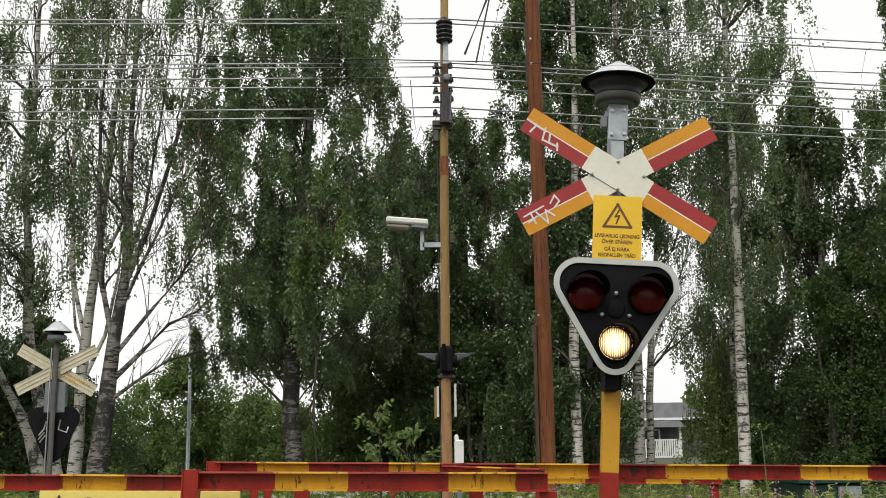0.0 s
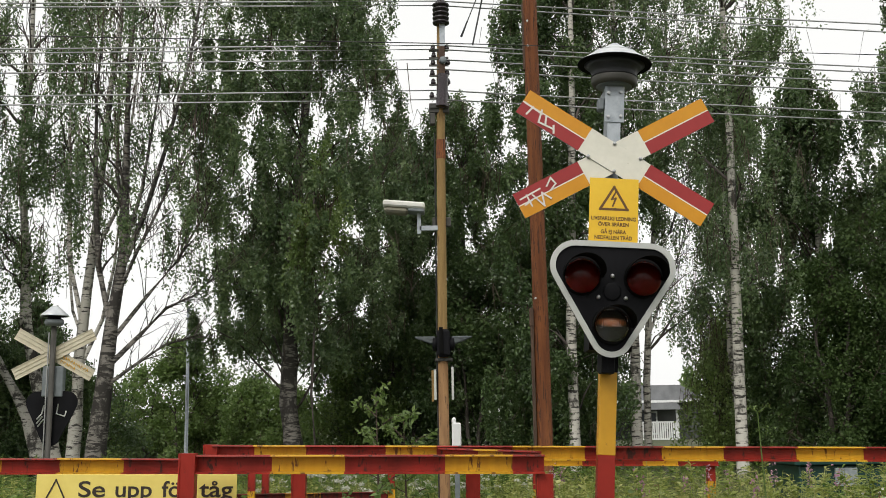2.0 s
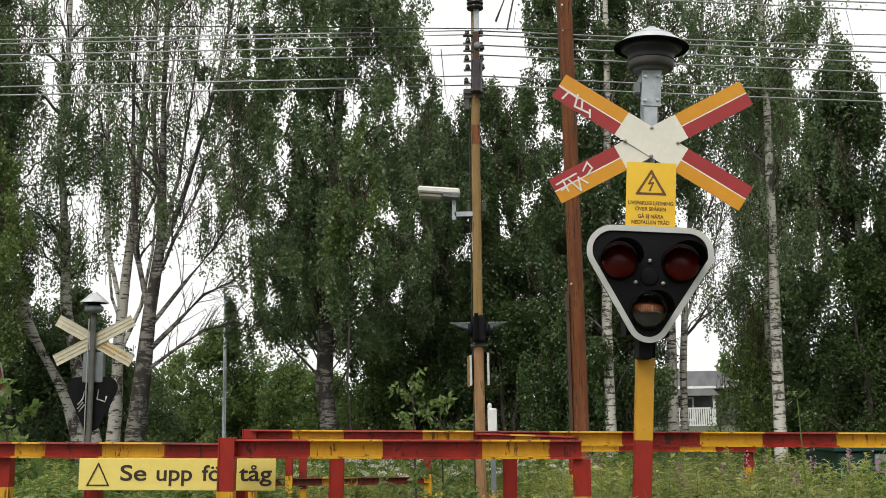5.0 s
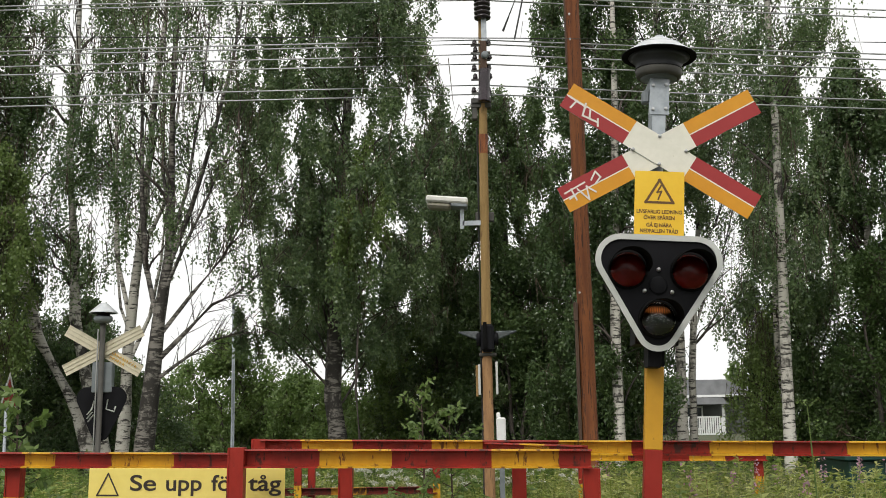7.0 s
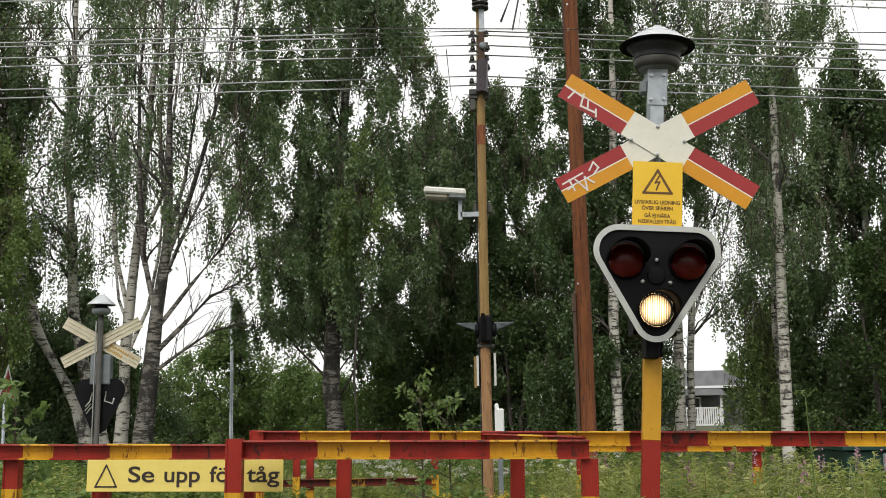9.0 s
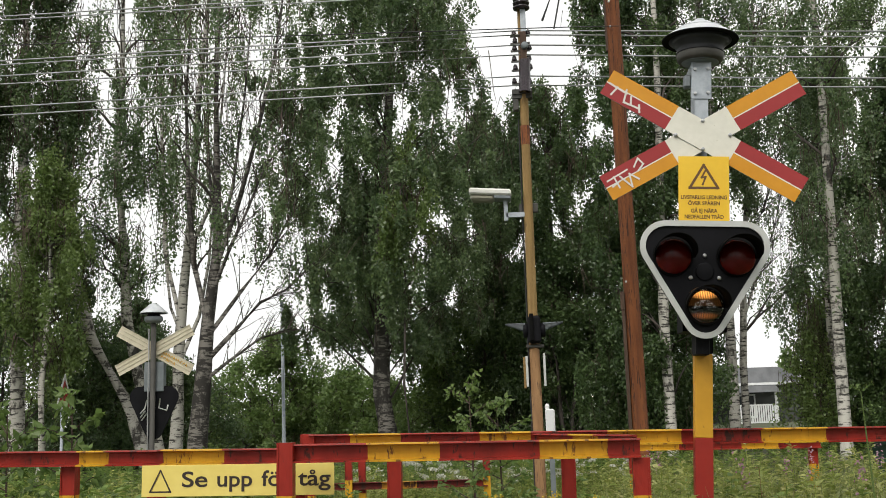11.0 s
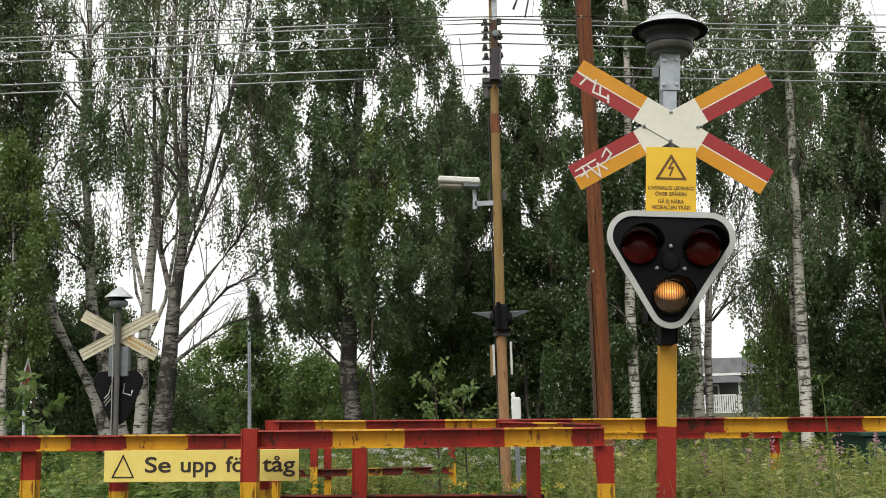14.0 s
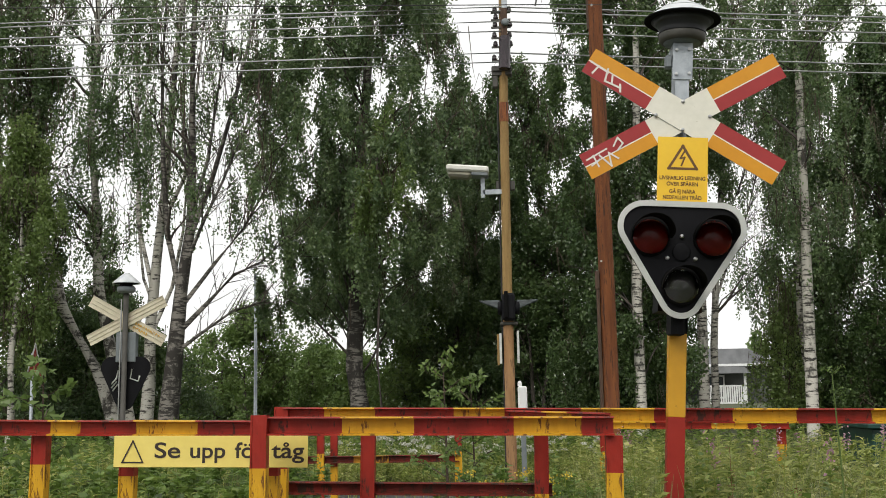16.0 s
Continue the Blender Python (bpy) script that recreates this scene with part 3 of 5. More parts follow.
def signal_lamp(s, x, z, lens, red):
    hood = bmesh.new()
    # visor: a long half pipe, cut back towards its lower ends
    n, r = 28, 0.101
    rows_ = []
    for k in range(n + 1):
        a = radians(-6) + radians(192) * k / n
        d = 0.05 + 0.15 * max(0.0, math.sin(a)) ** 0.45
        f = 1.0 + 0.17 * d / 0.20
        rows_.append([(r * math.cos(a), -0.002, r * math.sin(a)), (r * f * math.cos(a), -d, r * f * math.sin(a)), (r * f * 0.968 * math.cos(a), -d, r * f * 0.968 * math.sin(a)), (r * 0.965 * math.cos(a), -0.002, r * 0.965 * math.sin(a))])
    vs = [[hood.verts.new(p) for p in q] for q in rows_]
    for a, b in zip(vs, vs[1:]):
        for k in range(4):
            hood.faces.new((a[k], a[(k + 1) % 4], b[(k + 1) % 4], b[k]))
    hood.faces.new(vs[0])
    hood.faces.new(vs[-1][::-1])
    bmesh.ops.recalc_face_normals(hood, faces=hood.faces)
    ob = part("visor", hood, M_VISOR, s, "black lamp visor", True)
    ob.matrix_basis = pose(x, -0.125, z + 0.002, 9, 0, 0)
    if red:
        prof = [(0.093 * math.cos(t_), -0.036 * math.sin(t_)) for t_ in [math.pi / 2 * k / 8 for k in range(8)]] + [(0.002, -0.036)]
        ob = part("red_lens", lathed(prof, 32, (0, 0, 0), "y"), lens, s, "unlit dark red lens", True)
        ob.location = (x, -0.127, z - 0.004)
    else:
        arc = [math.pi / 2 * k / 8 for k in range(8)]
        prof = [(0.002, -0.019)] + [(0.085 * math.cos(t_), -0.019 * math.sin(t_)) for t_ in arc[::-1]] + [(0.089 * math.cos(t_), -0.023 * math.sin(t_)) for t_ in arc] + [(0.002, -0.023)]
        ob = part("clear_lens", lathed(prof, 32, (0, 0, 0), "y"), lens, s, "clear lens of the white lamp", True)
        ob.location = (x, -0.130, z)
        ob.visible_shadow = False


def lamp_drum(s, x, z):
    """Made-up drum behind the clear lens: four faces imitate the lamp from fully lit to unlit."""
    bm = bmesh.new()
    uv = bm.loops.layers.uv.new("UVMap")
    R = 0.084
    for k in range(4):
        rot = Matrix.Rotation(radians(90 * k), 3, "X")
        pts = [Vector((R, -R, -R)), Vector((R, -R, R)), Vector((-R, -R, R)), Vector((-R, -R, -R))]
        f = bm.faces.new([bm.verts.new(rot @ p) for p in pts])
        f.material_index = k
        for lo, p in zip(f.loops, pts):
            lo[uv].uv = (p.x / R, (p.z / R - (0.05, 0.22, 0.22, 0)[k]) * (1.05, 1.55, 3.2, 1)[k])
    for sx in (-1, 1):
        f = bm.faces.new([bm.verts.new((sx * R, a * R, b * R)) for a, b in ((-1, -1), (1, -1), (1, 1), (-1, 1))])
        f.material_index = 3
    bmesh.ops.recalc_face_normals(bm, faces=bm.faces)
    ob = part("glow_level_drum", bm, [G_FULL, G_HALF, G_FAINT, G_OFF], s, "added turning drum whose glowing faces imitate the flashing lamp")
    return ob


def warning_signal():
    s = thing("warning_signal", (0.768, 5.58, 0), "level crossing signal with striped cross, horn and lamps", "railway signal", rot=(0, 3.7, 0))
    bm = bmesh.new()
    for z0, z1, sl in ((-0.3, 1.232, 0), (1.232, 1.672, 1)):
        box(bm, -0.026, 0.067, 0.088, 0.10, z0, z1, sl, 0.003)
        box(bm, -0.026, -0.02, 0.10, 0.16, z0, z1, sl)
        box(bm, 0.061, 0.067, 0.10, 0.16, z0, z1, sl)
    part("post_cover", bm, [M_POSTR, M_POSTY], s, "red and yellow post cover")
    part("post", tubed([(0.02, 0.15, -0.3), (0.018, 0.15, 2.6), (0.015, 0.15, 3.2)], 0.039, 16), M_GREYP, s, "grey steel post", True)
    bm = boxed(-0.035, 0.035, -0.025, 0.1, 1.66, 1.78, 0, 0.004)
    box(bm, -0.03, 0.07, 0.09, 0.17, 1.674, 1.78)
    for z in (2.30, 2.45, 2.80):
        part("spacer", boxed(-0.03, 0.03, -0.09 if z < 2.5 else -0.055, 0.13, z, z + 0.03), M_GREYP, s)
    part("bracket", bm, M_BLACK, s)
    # shield
    w, top, low = 0.665, 2.352, 1.738
    bm = bmesh.new()
    loops = [rounded_triangle(w, top, low, 0.135, 0.115), [(0.1 * math.cos(2 * math.pi * k / 32), 1.91 + 0.1 * math.sin(2 * math.pi * k / 32)) for k in range(32)]]
    edges = []
    for lp in loops:
        vs = [bm.verts.new((x, -0.10, z)) for x, z in lp]
        edges += [bm.edges.new((vs[k], vs[(k + 1) % len(vs)])) for k in range(len(vs))]
    bmesh.ops.triangle_fill(bm, use_beauty=True, use_dissolve=False, edges=edges)
    ext = bmesh.ops.extrude_face_region(bm, geom=bm.faces[:])
    bmesh.ops.translate(bm, verts=[v for v in ext["geom"] if isinstance(v, bmesh.types.BMVert)], vec=(0, 0.012, 0))
    bmesh.ops.recalc_face_normals(bm, faces=bm.faces)
    part("shield", bm, M_BLACK, s, "black shield")
    # unseen box added round the drum so that its glow doesn't leak
    bm = boxed(-0.112, 0.112, -0.088, 0.128, 1.775, 2.035)
    bmesh.ops.delete(bm, geom=[f for f in bm.faces if f.calc_center_median().y < -0.08], context="FACES")
    part("drum_case", bm, M_BLACK, s)
    outer, inner = rounded_triangle(w, top, low, 0.135, 0.115), rounded_triangle(w, top, low, 0.135, 0.115, 0.03)
    bm = bmesh.new()
    n = len(outer)
    f0 = [bm.verts.new((x, -0.112, z)) for x, z in outer]
    f1 = [bm.verts.new((x, -0.112, z)) for x, z in inner]
    b0 = [bm.verts.new((x, -0.10, z)) for x, z in outer]
    b1 = [bm.verts.new((x, -0.10, z)) for x, z in inner]
    for k in range(n):
        j = (k + 1) % n
        for q in ((f0[k], f0[j], f1[j], f1[k]), (f0[k], b0[k], b0[j], f0[j]), (f1[k], f1[j], b1[j], b1[k])):
            bm.faces.new(q)
    bmesh.ops.recalc_face_normals(bm, faces=bm.faces)
    part("shield_border", bm, M_RIM, s, "pale grey shield border")
    # lamp housings stand proud of the shield, the white one hollow for the added drum
    for x in (-0.162, 0.162):
        part("red_lamp_housing", lathed([(0.103, -0.10), (0.10, -0.127), (0.02, -0.128)], 32, (x, 0, 2.163), "y"), M_VISOR, s, "", True)
    bm = lathed([(0.103, -0.10), (0.101, -0.127), (0.091, -0.1285), (0.083, -0.126), (0.083, -0.088)], 32, (0, 0, 1.905), "y")
    bmesh.ops.delete(bm, geom=[f for f in bm.faces if len(f.verts) > 4], context="FACES")
    part("white_lamp_housing", bm, M_VISOR, s, "", True)
    for x, z, m, red in ((-0.162, 2.163, M_REDL, True), (0.162, 2.163, M_REDL, True), (0.0, 1.905, M_GLASS, False)):
        signal_lamp(s, x, z, m, red)
    part("centre_cover", lathed([(0.048, -0.10), (0.047, -0.108), (0.04, -0.11), (0.003, -0.111)], 28, (0, 0, 2.085), "y"), M_BLACK, s, "", True)
    for x, z in ((0.0, 2.168), (-0.072, 2.052), (0.072, 2.052)):
        part("bolt", lathed([(0.011, -0.10), (0.011, -0.112), (0.006, -0.116), (0.001, -0.1165)], 10, (x, 0, z), "y"), M_BOLT, s)
    # electric danger plate
    part("danger_plate", boxed(-0.131, 0.131, -0.095, -0.091, 2.352, 2.70, 0, 0.0012), M_PLATE, s, "yellow danger plate")
    bm = bmesh.new()
    stroke(bm, [(-0.073, 2.53), (0.073, 2.53), (0, 2.652), (-0.073, 2.53)], 0.013, -0.0955)
    stroke(bm, [(0.008, 2.622), (-0.012, 2.585), (0.01, 2.59), (-0.006, 2.548)], 0.009, -0.0955)
    part("lightning_symbol", bm, M_PRINT2, s)
    for txt, z, wd in (("LIVSFARLIG LEDNING", 2.470, 0.238), ("ÖVER SPÅREN", 2.438, 0.163), ("GÅ EJ NÄRA", 2.398, 0.136), ("NEDFALLEN TRÅD", 2.366, 0.20)):
        lettering("wording", txt, 0.028, (0, -0.0957, z), s, M_PRINT2, wd, bold=0.0007)
    # cross
    cross_arm(s, 30.2, -0.060, 1)
    cross_arm(s, -30.2, -0.066, -1)
    for x, z in ((0, 2.90), (0, 2.745), (-0.142, 2.822), (0.142, 2.822)):
        part("bolt", lathed([(0.010, -0.064), (0.010, -0.078), (0.005, -0.081), (0.001, -0.0815)], 10, (x, 0, z), "y"), M_BOLT, s)
    # painted scrawl
    bm = bmesh.new()
    c30, s30 = math.cos(radians(30.2)), math.sin(radians(30.2))

    def on_arm(u, v, sgn):
        return (u * c30 - v * s30 * sgn, 2.822 + u * s30 * sgn + v * c30)
    for n, line in enumerate(([(-0.57, 0.0), (-0.46, -0.005)], [(-0.52, 0.0), (-0.53, -0.05)], [(-0.47, 0.01), (-0.45, -0.055), (-0.36, -0.045)], [(-0.43, -0.01), (-0.41, -0.05)], [(-0.37, -0.03), (-0.35, -0.062)])):
        stroke(bm, [on_arm(u, v, -1) for u, v in line], 0.0105, -0.0711 - 0.0013 * n)
    part("paint_scrawl", bm, M_FOIL, s, "scrawled white paint marks")
    bm = bmesh.new()
    for n, line in enumerate(([(-0.56, 0.03), (-0.44, 0.035)], [(-0.52, 0.035), (-0.52, -0.03)], [(-0.55, -0.01), (-0.5, 0.0)], [(-0.49, 0.02), (-0.46, -0.06), (-0.44, 0.01), (-0.41, -0.04)], [(-0.40, 0.03), (-0.36, 0.06), (-0.35, 0.02), (-0.39, 0.0)])):
        stroke(bm, [on_arm(u, v, 1) for u, v in line], 0.009, -0.0651 - 0.0013 * n)
    part("paint_scrawl", bm, M_FOIL, s, "scrawled white paint marks")
    # mast head
    bm = boxed(-0.053, 0.053, -0.04, -0.034, 3.03, 3.236, 0, 0.002)
    box(bm, -0.036, 0.036, -0.034, 0.11, 2.86, 3.18)
    box(bm, -0.05, 0.05, -0.03, 0.19, 3.18, 3.236)
    part("mast_plate", bm, M_GALV, s, "galvanised mast plate")
    for x, z in ((-0.034, 3.195), (0.034, 3.20), (-0.034, 3.06), (0.034, 3.065)):
        part("bolt", lathed([(0.009, -0.039), (0.009, -0.05), (0.001, -0.051)], 8, (x, 0, z), "y"), M_BOLT, s)
    bm = boxed(-0.09, -0.052, -0.03, 0.03, 3.10, 3.17, 0, 0.008)
    part("cable_gland", bm, M_GREYP, s)
    horn(s)
    drum = lamp_drum(s, 0, 1.91)
    return s, drum


signal, drum = warning_signal()


def far_signal():
    s = thing("warning_signal", (-5.655, 15.13, -0.2), "back of a level crossing signal with cream sign boards", "railway signal", rot=(0, 0.4, 0))
    part("post", tubed([(0, 0, -0.2), (0, 0, 3.2)], 0.04, 14), M_DGREY, s, "dark grey post", True)
    part("guide_strip", boxed(-0.055, -0.04, -0.06, -0.04, 0.0, 3.0), M_BOLT, s)
    # ribbed boards seen from behind
    prof = [(0.0, -0.087), (-0.014, -0.087), (-0.014, -0.08), (-0.003, -0.078), (-0.003, -0.032), (-0.013, -0.028), (-0.003, -0.024), (-0.003, 0.024), (-0.013, 0.028), (-0.003, 0.032), (-0.003, 0.078), (-0.014, 0.08), (-0.014, 0.087), (0.0, 0.087)]
    for a, y in ((27, 0.06), (-29, 0.08)):
        ob = part("cross_arm", banded(bmesh.new(), [-0.64, 0.64], lambda x: [(x, yy, zz) for yy, zz in prof], [0]), M_CREAM, s, "cream back of a sign board")
        ob.matrix_basis = pose(0, y, 2.69, 0, -a, 0)
    rr = random.Random(4)
    for row, n in ((0, 10), (1, 6)):
        bm = bmesh.new()
        for k in range(n):
            u, v = 0.14 + 0.043 * k, 0.03 - 0.065 * row
            stroke(bm, [(u, v - 0.018), (u + rr.uniform(-0.01, 0.012), v + 0.018), (u + 0.024, v + rr.uniform(-0.018, 0.018))], 0.009, 0.075)
        ob = part("scrawl", bm, M_YEL, s, "yellow scrawl")
        ob.matrix_basis = pose(0, -0.012, 2.69, 0, 29, 0)
    part("horn_hood", lathed([(0.02, 3.39), (0.06, 3.375), (0.20, 3.25), (0.205, 3.235), (0.19, 3.235), (0.1, 3.29)], 28, caps=False), M_CAP, s, "silver horn hood", True)
    part("horn_throat", lathed([(0.18, 3.236), (0.10, 3.26), (0.09, 3.21), (0.12, 3.19)], 28), M_BLACK, s, "black horn throat", True)
    part("horn_body", lathed([(0.125, 3.188), (0.135, 3.17), (0.135, 3.13), (0.11, 3.10), (0.04, 3.09)], 28), M_GREYP, s, "", True)
    part("junction_box", boxed(-0.15, 0.15, 0.04, 0.16, 2.08, 2.52, 0, 0.01), M_GREYP, s, "grey junction box")
    bm = slabbed(rounded_triangle(0.74, 2.16, 1.38, 0.16, 0.14), 0.06, 0.085)
    part("shield", bm, M_BLACK, s, "black back of the lamp shield")
    for pts in ([(-0.1, 1.96), (-0.13, 1.84), (-0.2, 1.76)], [(0.1, 1.98), (0.08, 1.84), (0.2, 1.80), (0.22, 1.88)], [(-0.12, 1.8), (-0.2, 1.7)], [(-0.1, 1.76), (-0.18, 1.66)]):
        part("cable", tubed([(x, 0.05, z) for x, z in pts], 0.012, 6), M_RIM, s, "pale bent cable", True)


far_signal()


# ---- poles, wires ----
def wood_pole():
    p = thing("wooden_pole", (0.0, 13.0, -0.1), "slim weathered yellow-brown wooden pole with insulators", "utility pole")
    part("shaft", tubed([(0.0, 0, -0.3), (0.0, 0, 2.6), (0.015, 0, 5.0), (0.08, 0, 9.5)], [0.064, 0.061, 0.056, 0.05], 14), M_WPOLE, p, "", True)
    part("base_band", tubed([(0.0, 0, -0.2), (0.0, 0, 2.35)], [0.067, 0.064], 14), M_WLOW, p, "darker weathered lower end", True)
    part("collar", tubed([(0.014, 0, 4.85), (0.016, 0, 5.1)], [0.06, 0.06], 14), M_BPOLE, p, "rusty collar", True)
    # lamp arm
    bm = boxed(-0.27, -0.02, -0.03, 0.02, 3.92, 3.98)
    box(bm, -0.30, -0.25, -0.03, 0.02, 3.88, 4.20)
    part("lamp_arm", bm, M_GALV, p, "grey lamp arm")
    # train signal box with side visors
    part("signal_box", boxed(-0.07, 0.09, -0.16, 0.06, 2.32, 2.66, 0, 0.03), M_BLACK, p, "black signal box")
    for sx in (-1, 1):
        bm = bmesh.new()
        n = 10
        rows_ = []
        for k in range(n + 1):
            a = math.pi * k / n
            rows_.append((math.cos(a) * 0.11, math.sin(a) * 0.022))
        a_ = [bm.verts.new((sx * 0.11, y, 2.56 + z)) for y, z in rows_]
        b_ = [bm.verts.new((sx * 0.36, y * 0.8, 2.57 + z * 0.5)) for y, z in rows_]
        for k in range(n):
            bm.faces.new((a_[k], a_[k + 1], b_[k + 1], b_[k]))
        c_ = [bm.verts.new((sx * 0.11, y, 2.475)) for y in (0.11, -0.11)]
        bm.faces.new((a_[0], b_[0], c_[0]))
        bm.faces.new((a_[-1], c_[1], b_[-1]))
        bmesh.ops.solidify(bm, geom=bm.faces[:], thickness=0.006)
        ob = part("visor", bm, M_GREYP, p, "grey side visor")
        ob.location.x = 0.01
    for sx in (-1, 1):
        part("lamp_barrel", lathed([(0.085, 0.0), (0.09, sx * 0.05), (0.075, sx * 0.06), (0.002, sx * 0.045)], 18, (sx * 0.075 + 0.01, -0.05, 2.485), "x"), M_BLACK, p, "black lamp barrel", True)
    part("hinge_cover", tubed([(-0.02, -0.17, 2.36), (-0.02, -0.175, 2.68)], [0.03, 0.024], 8), M_VISOR, p)
    part("clamp", boxed(-0.1, 0.12, -0.07, 0.07, 2.27, 2.31, 0, 0.008), M_DGREY, p)
    for x, z0, z1, m in ((-0.13, 1.78, 2.16, M_WPOLE), (0.115, 1.8, 2.2, M_RIM), (-0.1, 1.8, 2.17, M_RIM)):
        part("side_strip", boxed(x - 0.014, x + 0.014, -0.06, 0.03, z0, z1), m, p)
    part("cable", tubed([(-0.075, 0.02, 2.5), (-0.07, 0.03, 1.5), (-0.074, 0.03, 0.2)], 0.012, 6), M_CABLE, p)
    part("cable", tubed([(-0.062, 0.02, 5.2), (-0.066, 0.03, 4.0), (-0.072, 0.03, 2.6)], 0.010, 6), M_CABLE, p)
    # insulator stack and fittings
    prof = []
    for k in range(5):
        z = 6.62 + 0.06 * k
        prof += [(0.06, z), (0.105, z + 0.008), (0.108, z + 0.03), (0.065, z + 0.045)]
    part("insulator", lathed(prof + [(0.05, 6.95)], 20, (0.04, -0.10, 0)), M_PORC, p, "dark ribbed insulator", True)
    part("strut", boxed(0.02, 0.09, -0.12, -0.07, 6.32, 6.64), M_GALV, p)
    part("strut", boxed(0.0, 0.085, -0.13, -0.07, 5.62, 6.32, 0, 0.01), M_DWOOD, p)
    part("spare_insulator", tubed([(0.035, -0.16, 5.5), (0.055, -0.16, 5.92)], [0.075, 0.07], 14), M_PORC, p, "black tubular insulator", True)
    for z in (6.32, 6.22, 6.12, 5.98, 5.86, 5.68, 5.56):
        for x in {6.32: (-0.07, 0.11), 6.22: (-0.06,), 6.12: (-0.07, 0.12), 5.98: (-0.08, 0.11), 5.86: (-0.07, 0.12), 5.68: (-0.09, 0.10)}.get(z, ()):
            part("insulator", lathed([(0.018, -0.035), (0.032, -0.025), (0.032, 0.0), (0.02, 0.008), (0.03, 0.016), (0.015, 0.04)], 10, (x, -0.06, z)), M_PORC, p, "small dark insulator", True)
        part("cross_bar", boxed(-0.12, 0.13, -0.075, -0.045, z - 0.05, z - 0.03), M_DGREY, p)
    part("pulley", lathed([(0.02, -0.17), (0.045, -0.165), (0.05, -0.13), (0.02, -0.12)], 18, (0.06, 0, 6.12), "y"), M_GREYP, p, "grey pulley", True)
    part("terminal_box", boxed(-0.13, 0.13, -0.05, 0.07, 5.45, 5.58, 0, 0.01), M_DGREY, p, "grey terminal box")
    part("terminal_box", boxed(-0.12, -0.05, -0.05, 0.05, 5.30, 5.45, 0, 0.01), M_DGREY, p)
    part("terminal_box", boxed(-0.11, 0.13, 0.04, 0.12, 3.98, 4.10, 0, 0.01), M_DGREY, p)
    return p


wood_pole()


def street_lamp():
    s = thing("pole_lamp", (-0.46, 12.97, 4.10), "flat off-white lamp head on the wooden pole's arm", "lamp", rot=(0, 5, 0))
    bm = boxed(-0.27, 0.26, -0.13, 0.13, 0.0, 0.08, 0, 0.02)
    part("housing", bm, M_LAMP, s)
    bm = boxed(-0.25, 0.05, -0.11, 0.11, -0.075, 0.0, 0, 0.03)
    part("bowl", bm, M_LENSG, s, "clouded lamp bowl")
    part("gear_cover", boxed(0.05, 0.26, -0.115, 0.115, -0.045, 0.0, 0, 0.01), M_GREYP, s)


street_lamp()


def white_box():
    s = thing("meter_box", (0.15, 12.83, 1.08), "small white box with a domed eye on the pole", "box")
    part("case", boxed(-0.056, 0.056, -0.05, 0.06, 0.0, 0.34, 0, 0.015), M_WHITEP, s)
    part("eye", lathed([(0.026, 0.34), (0.026, 0.38), (0.016, 0.40), (0.001, 0.405)], 12, (-0.03, 0, 0)), M_WHITEP, s)
    part("foot", boxed(-0.03, 0.03, -0.02, 0.05, -1.2, 0.0), M_GREYP, s)


white_box()


def brown_pole():
    p = thing("catenary_pole", (1.075, 11.5, -0.1), "thick red-brown wooden pole beside the track", "utility pole")
    part("shaft", tubed([(0.02, 0, -0.3), (0.015, 0, 2.0), (-0.005, 0, 6.0), (-0.01, 0, 11)], [0.088, 0.085, 0.082, 0.075], 16), M_BPOLE, p, "", True)
    part("side_batten", boxed(-0.105, -0.075, -0.05, 0.04, 0.0, 2.6), M_DWOOD, p, "dark side batten")
    part("side_batten", boxed(-0.10, -0.07, -0.03, 0.03, 5.5, 6.3), M_DWOOD, p)
    part("bracket", boxed(-0.115, -0.07, -0.06, 0.02, 2.55, 2.75, 0, 0.006), M_DWOOD, p)
    for z in (2.85, 4.0, 5.75, 6.05):
        part("bolt", lathed([(0.012, -0.10), (0.012, -0.12), (0.001, -0.121)], 8, (-0.05, 0, z), "y"), M_BOLT, p)
    # catenary arm reaching over the track
    part("catenary_arm", tubed([(-0.815, -0.4, 5.76), (-0.555, -0.4, 6.41), (-0.3, -0.1, 7.1), (0, 0, 7.7)], 0.013, 8), M_CABLE, p, "slanting dark catenary arm", True)
    part("catenary_stay", tubed([(-0.53, -0.4, 6.4), (-0.69, -0.4, 5.66)], 0.010, 6), M_CABLE, p)


brown_pole()


def wire(y, za, zm, zb, r, m=None, label="thin weathered overhead wire"):
    """An overhead wire from far left to far right past the pole, sagging from it."""
    pts = []
    for k in range(41):
        x = -40 + 2 * k
        z = zm + (za - zm) * (-x / 5.78) * (1.0 - 0.012 * abs(x)) if x < 0 else zm + (zb - zm) * (x / 5.76) * (1.0 - 0.012 * x)
        pts.append((x, y, z))
    pts[20] = (0, y, zm)
    ob = part("overhead_wire", tubed(pts, r, 5), m or M_WIRE, None, "", True)
    return tagged(ob, label, "wire", "overhead wires")


for za, zm, zb in ((6.916, 6.85, 6.405), (6.861, 6.79, 6.30), (6.289, 6.246, 5.818), (6.234, 6.19, 5.742), (6.079, 6.053, 5.612), (5.964, 5.922, 5.475), (5.649, 5.638, 5.209), (5.534, 5.516, 5.096)):
    wire(12.92, za, zm, zb, 0.0095)
tagged(part("contact_wire", tubed([(-30, 11.1, 6.5), (-4.95, 11.1, 5.76), (0.4, 11.1, 5.572), (4.95, 11.1, 5.37), (30, 11.1, 4.6)], 0.006, 5), M_CABLE), "dark contact wire above the track", "wire")


